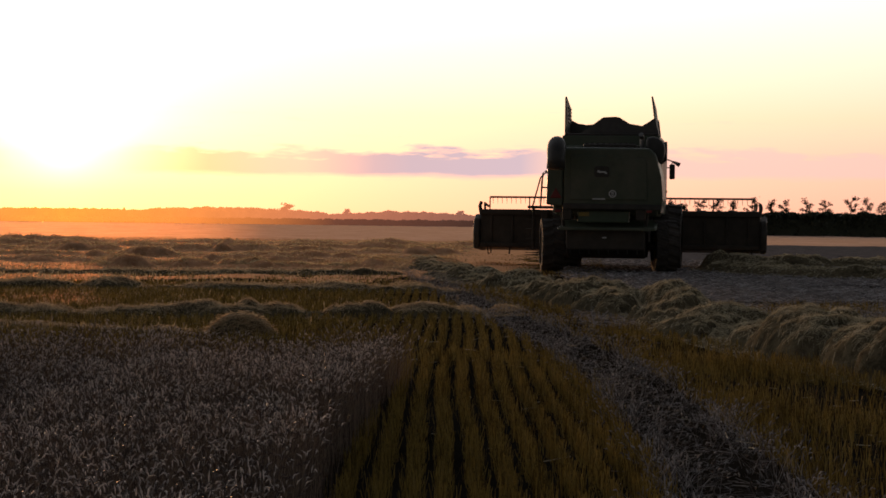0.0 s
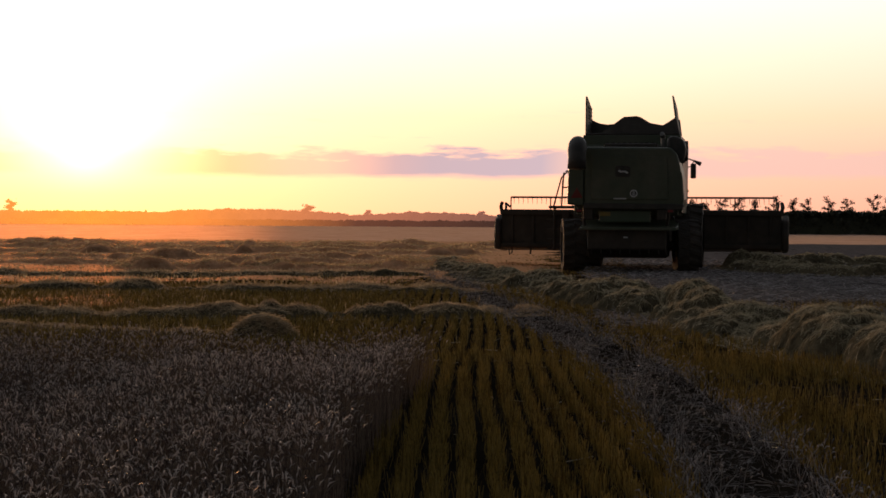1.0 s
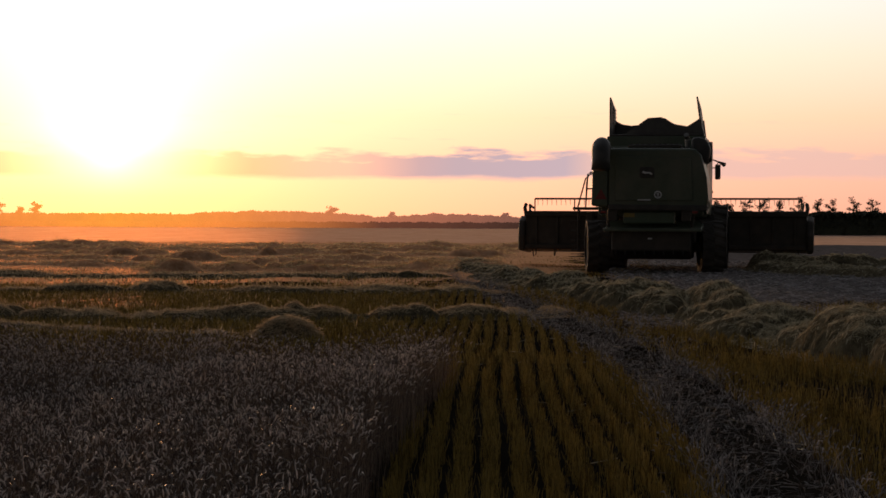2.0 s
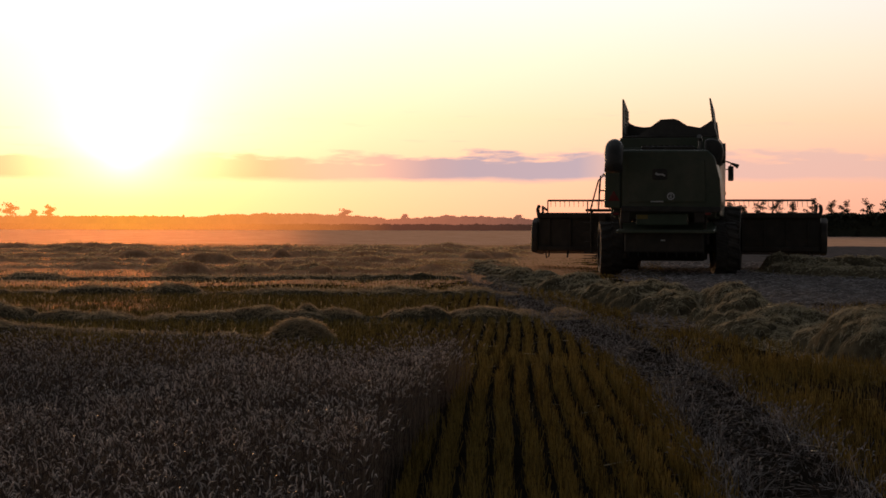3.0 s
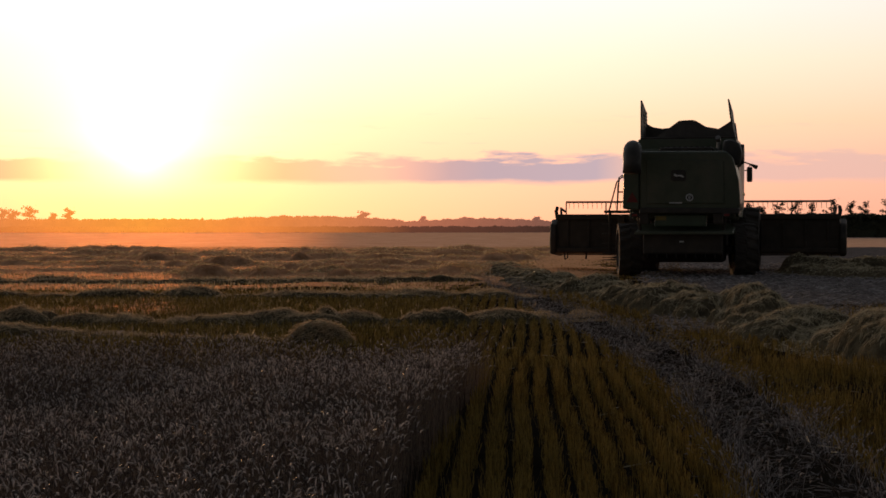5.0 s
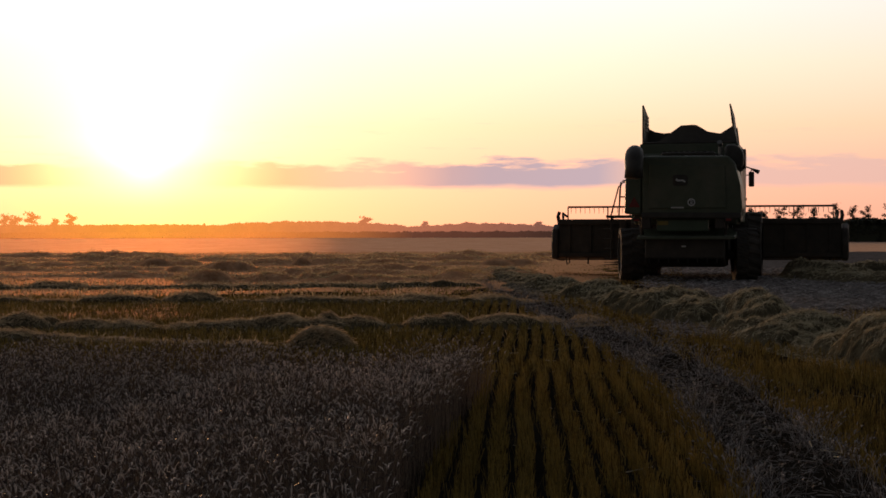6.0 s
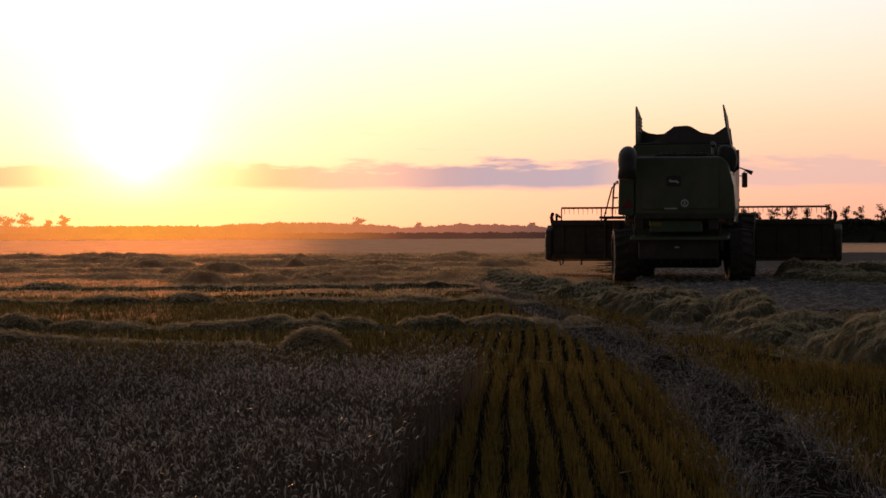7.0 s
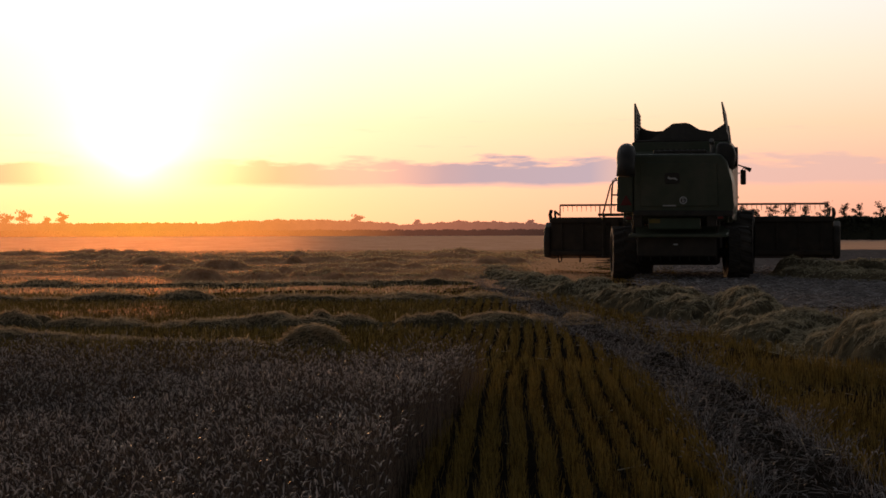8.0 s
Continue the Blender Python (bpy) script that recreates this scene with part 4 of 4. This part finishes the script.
    prism(bm, [(-1.50, 1.55), (1.36, 1.55), (1.40, 2.0), (1.36, 3.55), (-1.46, 3.55), (-1.52, 2.0)], "y", 1.72, 5.3, 0.05)
    body = p("body", bm, GREEN, "green main body with side panels")
    for s in (-1, 1):
        for y0, y1 in ((1.9, 3.4), (3.45, 5.2)):
            bm = bmesh.new()
            prism(bm, [(y0, 1.62), (y1, 1.62), (y1, 3.25), (y0, 3.35)], "x", -1.60 if s < 0 else 1.405, -1.535 if s < 0 else 1.465, 0.03)
            door = p("side_panel", bm, GREEN, "", body)
            bm = bmesh.new()
            box(bm, -1.625 if s < 0 else 1.467, -1.602 if s < 0 else 1.49, y0 + 0.05, y1 - 0.05, 2.28, 2.36, 0.008)
            p("trim_strip", bm, YELLOW, "thin yellow stripe", door)
    # air intake housing on the right shoulder
    bm = bmesh.new()
    prism(bm, [(1.10, 3.05), (1.48, 3.0), (1.60, 3.15), (1.62, 3.45), (1.52, 3.66), (1.30, 3.74), (1.10, 3.70)], "y", 0.35, 2.1, 0.10, 3)
    air = p("air_intake", bm, BLACK, "rounded dark air intake housing", None, True)
    bm = bmesh.new()
    tube(bm, [(1.55, 1.2, 3.35), (1.64, 1.2, 3.35)], 0.28, 24)
    p("screen", bm, DARK_METAL, "", air)
    bm = bmesh.new()
    tube(bm, [(0.95, 1.2, 3.45), (0.95, 1.2, 3.72), (0.93, 1.05, 3.82)], 0.07, 10)
    p("exhaust_pipe", bm, GALV, "short bare exhaust pipe")
    # grain tank
    bm = bmesh.new()
    prism(bm, [(-1.36, 3.45), (1.40, 3.45), (1.40, 3.84), (-1.36, 3.84)], "y", 1.95, 4.6, 0.03)
    tank = p("grain_tank", bm, GREEN, "green grain tank rim")
    for s in (-1, 1):
        bm = bmesh.new()
        a, b = [(2.10, 3.80), (3.50, 3.80), (3.50, 4.66), (3.46, 4.70), (2.16, 4.96), (2.10, 4.93)], (-1.29 if s < 0 else 1.32)
        prism(bm, a, "x", b - 0.022, b + 0.022, 0.008)
        for v in bm.verts:
            v.co.x -= s * (v.co.z - 3.8) * (0.14 if s > 0 else 0.0)
        flap = p("tank_flap", bm, DARK_METAL, "upright hinged grain tank flap", tank)
        for i in range(5):
            z = 4.24 + i * 0.10
            bm = bmesh.new()
            x = (-1.25 if s < 0 else 1.28) - (z - 3.8) * (0.14 if s > 0 else 0.0)
            box(bm, x - 0.012, x + 0.012, 2.55, 3.40 - i * 0.02, z, z + 0.045, 0.004)
            p("rib", bm, DARK_METAL, "", flap)
        bm = bmesh.new()
        tube(bm, [(s * 1.31, 2.15, 3.82), (s * 1.31, 3.45, 3.82)], 0.03, 8)
        p("hinge", bm, DARK_METAL, "", flap)

    def tarp(name, outline, y, leaned):
        q = bmesh.new()
        prism(q, outline, "y", y, y + 0.035)
        for v in q.verts:
            v.co.y += leaned * (v.co.z - 3.75)
            v.co.z -= 0.08 if v.co.z > 3.9 else 0.0
            v.co.x += 0.04
        return p(name, q, TARP, "dark rubber grain tank tarp", tank)

    tarp("rear_tarp", [(-1.34, 3.74), (1.36, 3.74), (1.20, 4.42), (1.02, 4.30), (0.74, 4.13), (0.56, 4.22), (0.22, 4.43), (0.10, 4.46), (-0.26, 4.44), (-0.45, 4.30), (-0.66, 4.15), (-0.95, 3.95), (-1.2, 3.88)], 2.02, 0.10)
    tarp("front_tarp", [(-1.32, 3.74), (1.34, 3.74), (1.26, 4.44), (0.85, 4.26), (0.4, 4.34), (-0.4, 4.34), (-0.85, 4.30), (-1.10, 4.34), (-1.34, 4.46)], 3.4, 0.0)
    # heap frame under the tarp
    bm = bmesh.new()
    tube(bm, [(-1.3, 2.0, 3.86), (1.34, 2.0, 3.86)], 0.035, 8)
    p("tank_rail", bm, DARK_METAL, "", tank)

    # unloading auger, swung back along the left side
    bm = bmesh.new()
    tube(bm, [(-1.52, 4.4, 3.22), (-1.30, 0.9, 3.34), (-1.20, -0.75, 3.40)], 0.19, 20)
    auger = p("unloading_auger", bm, GREEN, "long green unloading auger tube folded back", None, True)
    bm = bmesh.new()
    tube(bm, [(-1.20, -0.72, 3.40), (-1.19, -0.95, 3.43), (-1.18, -1.15, 3.38), (-1.175, -1.28, 3.24), (-1.17, -1.33, 3.02), (-1.17, -1.36, 2.78)], [0.20, 0.235, 0.25, 0.25, 0.235, 0.25], 20)
    p("spout", bm, BLACK, "drooping black rubber spout", auger, True)
    for y in (-0.70, 0.9, 2.4):
        bm = bmesh.new()
        f = (4.4 - y) / 5.15
        c = Vector((-1.52 + 0.32 * f, y, 3.22 + 0.18 * f))
        tube(bm, [c, c + Vector((0.004, -0.06, 0.002))], 0.225, 20)
        p("collar", bm, DARK_METAL, "", auger)
    bm = bmesh.new()
    tube(bm, [(-1.02, -0.6, 3.22), (-1.10, -0.9, 3.17), (-1.13, -1.1, 3.2)], 0.018, 6)
    tube(bm, [(-1.24, -0.45, 3.2), (-1.24, -0.5, 3.08), (-1.24, -0.62, 3.06), (-1.24, -0.72, 3.15)], 0.02, 6)
    p("spout_hose", bm, BLACK, "", auger)
    bm = bmesh.new()
    prism(bm, [(-1.45, 2.92), (-1.15, 2.92), (-1.15, 3.12), (-1.38, 3.18)], "y", 0.5, 0.62, 0.02)
    p("auger_cradle", bm, DARK_METAL, "", auger)

    # chopper and spreader under the hood
    bm = bmesh.new()
    box(bm, -0.72, 0.68, 0.12, 0.5, 1.36, 1.68, 0.03)
    rear_box = p("tail_panel", bm, surface("faded_green_paint", ((0.05, 0.10, 0.055), (0.075, 0.14, 0.08)), 3.0, 0.5, bump=0.04, dust_veil=(0.2, 0.18, 0.14)), "faded green tail panel below the hood")
    bm = bmesh.new()
    box(bm, -0.69, -0.40, 0.105, 0.119, 1.53, 1.64, 0.004)
    p("sticker", bm, YELLOW, "small yellow warning sticker", rear_box)
    bm = bmesh.new()
    prism(bm, [(-0.25, 1.22), (0.6, 1.28), (1.4, 1.45), (1.4, 1.36), (0.6, 1.18), (-0.25, 1.14)], "x", -1.22, 1.42, 0.02)
    p("spreader_hood", bm, GREEN, "green straw spreader hood")
    bm = bmesh.new()
    prism(bm, [(-0.02, 0.62), (0.5, 0.38), (1.9, 0.4), (1.9, 1.25), (0.5, 1.25), (-0.02, 1.18)], "x", -1.02, 1.12, 0.04)
    chop = p("straw_chopper", bm, DARK_METAL, "dark steel straw chopper box")
    for i in range(8):
        bm = bmesh.new()
        x = -0.9 + i * 0.26
        prism(bm, [(-0.20, 0.52), (0.35, 0.48), (0.35, 0.60), (-0.16, 0.62)], "x", x, x + 0.014)
        p("tail_fin", bm, DARK_METAL, "", chop)
    for s in (-1, 1):
        bm = bmesh.new()
        box(bm, s * 1.0 - 0.13, s * 1.0 + 0.13, 0.0, 0.25, 1.42, 1.80, 0.03)
        p("strut", bm, DARK_METAL, "")
        bm = bmesh.new()
        tube(bm, [(s * 1.18, 0.25, 1.72), (s * 1.12, 0.35, 1.2), (s * 0.95, 0.7, 0.85)], 0.045, 8)
        p("brace", bm, DARK_METAL, "")
        bm = bmesh.new()
        box(bm, s * 1.24 - 0.10, s * 1.24 + 0.10, -0.06, 0.02, 1.62, 1.72, 0.015)
        lamp = p("tail_lamp", bm, BLACK, "small rear lamp")
        bm = bmesh.new()
        box(bm, s * 1.24 - 0.07, s * 1.24 + 0.07, -0.072, -0.061, 1.64, 1.70, 0.004)
        p("lens", bm, RED, "red lens", lamp)
    bm = bmesh.new()
    box(bm, -0.03, 0.09, -0.03, -0.012, 0.93, 0.97, 0.004)
    p("reflector", bm, WHITE, "small pale reflector")
    # axles, frame and wheels
    bm = bmesh.new()
    tube(bm, [(-1.35, 1.35, 0.72), (1.35, 1.35, 0.72)], 0.12, 10)
    box(bm, -0.35, 0.35, 1.1, 1.6, 0.6, 1.3, 0.04)
    p("rear_axle", bm, DARK_METAL, "")
    bm = bmesh.new()
    tube(bm, [(-1.3, 5.1, 0.95), (1.3, 5.1, 0.95)], 0.2, 12)
    p("front_axle", bm, DARK_METAL, "")
    bm = bmesh.new()
    box(bm, -1.0, 1.05, 1.9, 5.6, 0.62, 1.56, 0.05)
    p("cleaning_shoe", bm, DARK_METAL, "dark underbody")
    for s in (-1, 1):
        wheel(root, s * 1.58 + 0.02, 1.35, 0.74, 0.62, 11, "yellow rear wheel turned into the bend", 0.36)
        wheel(root, s * 1.52 + 0.02, 5.1, 0.98, 0.80, 0, "large yellow front drive wheel", 0.44)
    # cab
    bm = bmesh.new()
    prism(bm, [(5.32, 1.75), (6.9, 1.75), (7.2, 2.2), (6.95, 3.35), (5.32, 3.35)], "x", -0.85, 0.85, 0.05)
    cab = p("cab", bm, GLASS, "glazed operator's cab")
    bm = bmesh.new()
    box(bm, -1.0, 1.0, 5.2, 7.2, 3.36, 3.6, 0.08)
    p("cab_roof", bm, GREEN, "", cab)
    bm = bmesh.new()
    box(bm, -0.9, 0.9, 5.25, 7.1, 1.5, 1.74, 0.03)
    p("cab_floor", bm, DARK_METAL, "", cab)
    for s in (-1, 1):
        bm = bmesh.new()
        tube(bm, [(s * 0.98, 6.3, 3.35), (s * 1.45, 6.25, 3.32), (s * 1.60, 6.2, 3.26)], 0.022, 7)
        tube(bm, [(s * 0.98, 6.3, 3.05), (s * 1.5, 6.25, 3.08), (s * 1.60, 6.2, 3.26)], 0.016, 7)
        arm = p("mirror_arm", bm, DARK_METAL, "", cab)
        bm = bmesh.new()
        box(bm, s * 1.58 - 0.085, s * 1.58 + 0.085, 6.14, 6.22, 2.72, 3.18, 0.035)
        p("mirror", bm, BLACK, "black wing mirror", arm)
        bm = bmesh.new()
        tube(bm, [(s * 1.60, 6.2, 3.26), (s * 1.80, 6.15, 3.16)], [0.03, 0.07], 12)
        p("work_lamp", bm, BLACK, "small work lamp on the mirror arm", arm)
    # ladder platform with handrails on the left
    bm = bmesh.new()
    box(bm, -2.75, -1.45, 5.2, 6.5, 1.78, 1.86, 0.02)
    plat = p("platform", bm, DARK_METAL, "steel access platform")
    for pts in ([(-2.74, 6.4, 1.86), (-2.50, 6.4, 2.75), (-2.35, 6.4, 2.90), (-1.75, 6.4, 2.92)], [(-2.36, 5.3, 1.86), (-2.30, 5.3, 2.86), (-2.22, 5.3, 2.92), (-1.66, 5.3, 2.92)],
                [(-2.02, 5.3, 1.86), (-1.98, 5.3, 2.1), (-1.86, 5.3, 2.4), (-1.88, 5.3, 2.8), (-2.0, 5.3, 2.9)], [(-1.62, 5.3, 1.9), (-1.52, 5.3, 2.2), (-1.60, 5.3, 2.5), (-1.58, 5.3, 2.9)],
                [(-2.32, 5.3, 2.42), (-1.6, 5.3, 2.42)], [(-2.48, 6.4, 2.1), (-2.44, 6.2, 2.6), (-2.36, 5.9, 2.85)]):
        bm = bmesh.new()
        tube(bm, pts, 0.024, 7)
        p("handrail", bm, DARK_METAL, "", plat)
    for i in range(4):
        bm = bmesh.new()
        box(bm, -2.85, -2.40, 5.55 + 0.02 * i, 5.8 + 0.02 * i, 1.42 - 0.3 * i, 1.46 - 0.3 * i, 0.01)
        p("ladder_step", bm, DARK_METAL, "", plat)
    for y in (5.53, 5.86):
        bm = bmesh.new()
        tube(bm, [(-2.62, y, 1.8), (-2.62, y, 0.5)], 0.025, 7)
        p("ladder_rail", bm, DARK_METAL, "", plat)
    # feeder house
    bm = bmesh.new()
    prism(bm, [(5.3, 1.0), (7.2, 0.55), (7.2, 1.35), (5.6, 1.75)], "x", -0.75, 0.75, 0.03)
    p("feeder_house", bm, GREEN, "green feeder house")

    # header, raised
    W0, W1, HY = -4.50, 4.26, 7.2
    bm = bmesh.new()
    prism(bm, [(HY, 0.62), (HY + 0.10, 0.54), (HY + 1.5, 0.44), (HY + 1.5, 0.48), (HY + 0.35, 0.66), (HY + 0.12, 1.0), (HY + 0.10, 1.66), (HY, 1.66)], "x", W0, W1, 0.01)
    head = p("header", bm, DARK_METAL, "wide dark cutting header raised off the ground")
    bm = bmesh.new()
    box(bm, W0, W1, HY - 0.10, HY + 0.10, 1.58, 1.76, 0.03)
    p("top_beam", bm, DARK_METAL, "", head)
    bm = bmesh.new()
    box(bm, W0, W1, HY - 0.12, HY - 0.0, 0.56, 0.70, 0.02)
    p("lower_beam", bm, DARK_METAL, "", head)
    for i in range(13):
        x = W0 + 0.35 + i * (W1 - W0 - 0.7) / 12
        if abs(x) < 0.9:
            continue
        bm = bmesh.new()
        box(bm, x - 0.03, x + 0.03, HY - 0.06, HY, 0.70, 1.58, 0.01)
        p("back_rib", bm, DARK_METAL, "", head)
    bm = bmesh.new()
    tube(bm, [(W0 + 0.1, HY + 0.55, 0.92), (W1 - 0.1, HY + 0.55, 0.92)], 0.28, 18)
    p("intake_auger", bm, DARK_METAL, "", head)
    for s, x in ((-1, W0), (1, W1)):
        bm = bmesh.new()
        prism(bm, [(HY - 0.15, 0.50), (HY + 1.4, 0.42), (HY + 2.3, 0.55), (HY + 1.5, 1.1), (HY + 0.3, 1.62), (HY - 0.05, 1.45), (HY - 0.2, 1.0)], "x", min(x, x + s * 0.22), max(x, x + s * 0.22), 0.07, 3)
        p("end_divider", bm, DARK_METAL, "rounded dark header end shield", head)
        bm = bmesh.new()
        tube(bm, [(x - s * 0.14, HY, 1.7), (x - s * 0.10, HY + 0.2, 1.95), (x - s * 0.12, HY + 0.9, 1.86)], 0.04, 8)
        tube(bm, [(x - s * 0.02, HY - 0.02, 1.6), (x + s * 0.03, HY, 1.86), (x + s * 0.0, HY + 0.08, 1.98)], 0.06, 8)
        p("reel_arm", bm, DARK_METAL, "", head)
        bm = bmesh.new()
        tube(bm, [(x - s * 0.35, HY - 0.03, 0.56), (x - s * 0.34, HY - 0.02, 0.38), (x - s * 0.26, HY, 0.32), (x - s * 0.22, HY, 0.56)], 0.022, 6)
        p("skid_hook", bm, DARK_METAL, "", head)
        bm = bmesh.new()
        tube(bm, [(x - s * 0.95, HY - 0.03, 0.56), (x - s * 0.93, HY - 0.02, 0.34)], 0.03, 6)
        p("skid_hook", bm, DARK_METAL, "", head)
    bm = bmesh.new()
    box(bm, -2.55, -2.32, HY - 0.16, HY + 0.06, 0.26, 1.75, 0.03)
    p("parking_stand", bm, DARK_METAL, "", head)
    # reel: five bats with tines round a central tube
    bm = bmesh.new()
    tube(bm, [(W0 + 0.14, HY + 0.9, 1.50), (W1 - 0.14, HY + 0.9, 1.50)], 0.09, 12)
    reel = p("reel", bm, DARK_METAL, "pick-up reel with hanging tines", head)
    for j in range(5):
        a = math.pi / 2 + j * math.pi * 0.4
        y, z = HY + 0.9 + 0.66 * math.cos(a), 1.50 + 0.66 * math.sin(a)
        bm = bmesh.new()
        tube(bm, [(W0 + 0.16, y, z), (W1 - 0.16, y, z)], 0.032, 8)
        bat = p("bat", bm, DARK_METAL, "", reel)
        v = []
        for i in range(56):
            x = W0 + 0.25 + i * (W1 - W0 - 0.5) / 55
            v.append([(x, y, z), (x + 0.01, y + 0.03, z - 0.11), (x + 0.01, y + 0.0, z - 0.21)])
        c = np.array(v)
        tv, tf = spindles(c, np.tile(np.array([0.010, 0.009, 0.006]), (len(c), 1)), 4)
        tin = new("tine_comb", raw_mesh("tine_comb", tv, tf, DARK_METAL))
        tin.parent = bat
        tagged(tin, kind="stuff")
    for x in (W0 + 0.16, W0 + 1.45, W0 + 2.95, 0.0, W1 - 2.95, W1 - 1.45, W1 - 0.16):
        bm = bmesh.new()
        for j in range(5):
            a = math.pi / 2 + j * math.pi * 0.4
            tube(bm, [(x, HY + 0.9, 1.50), (x, HY + 0.9 + 0.66 * math.cos(a), 1.50 + 0.66 * math.sin(a))], 0.022, 6)
        p("spider", bm, DARK_METAL, "", reel)


make_combine()
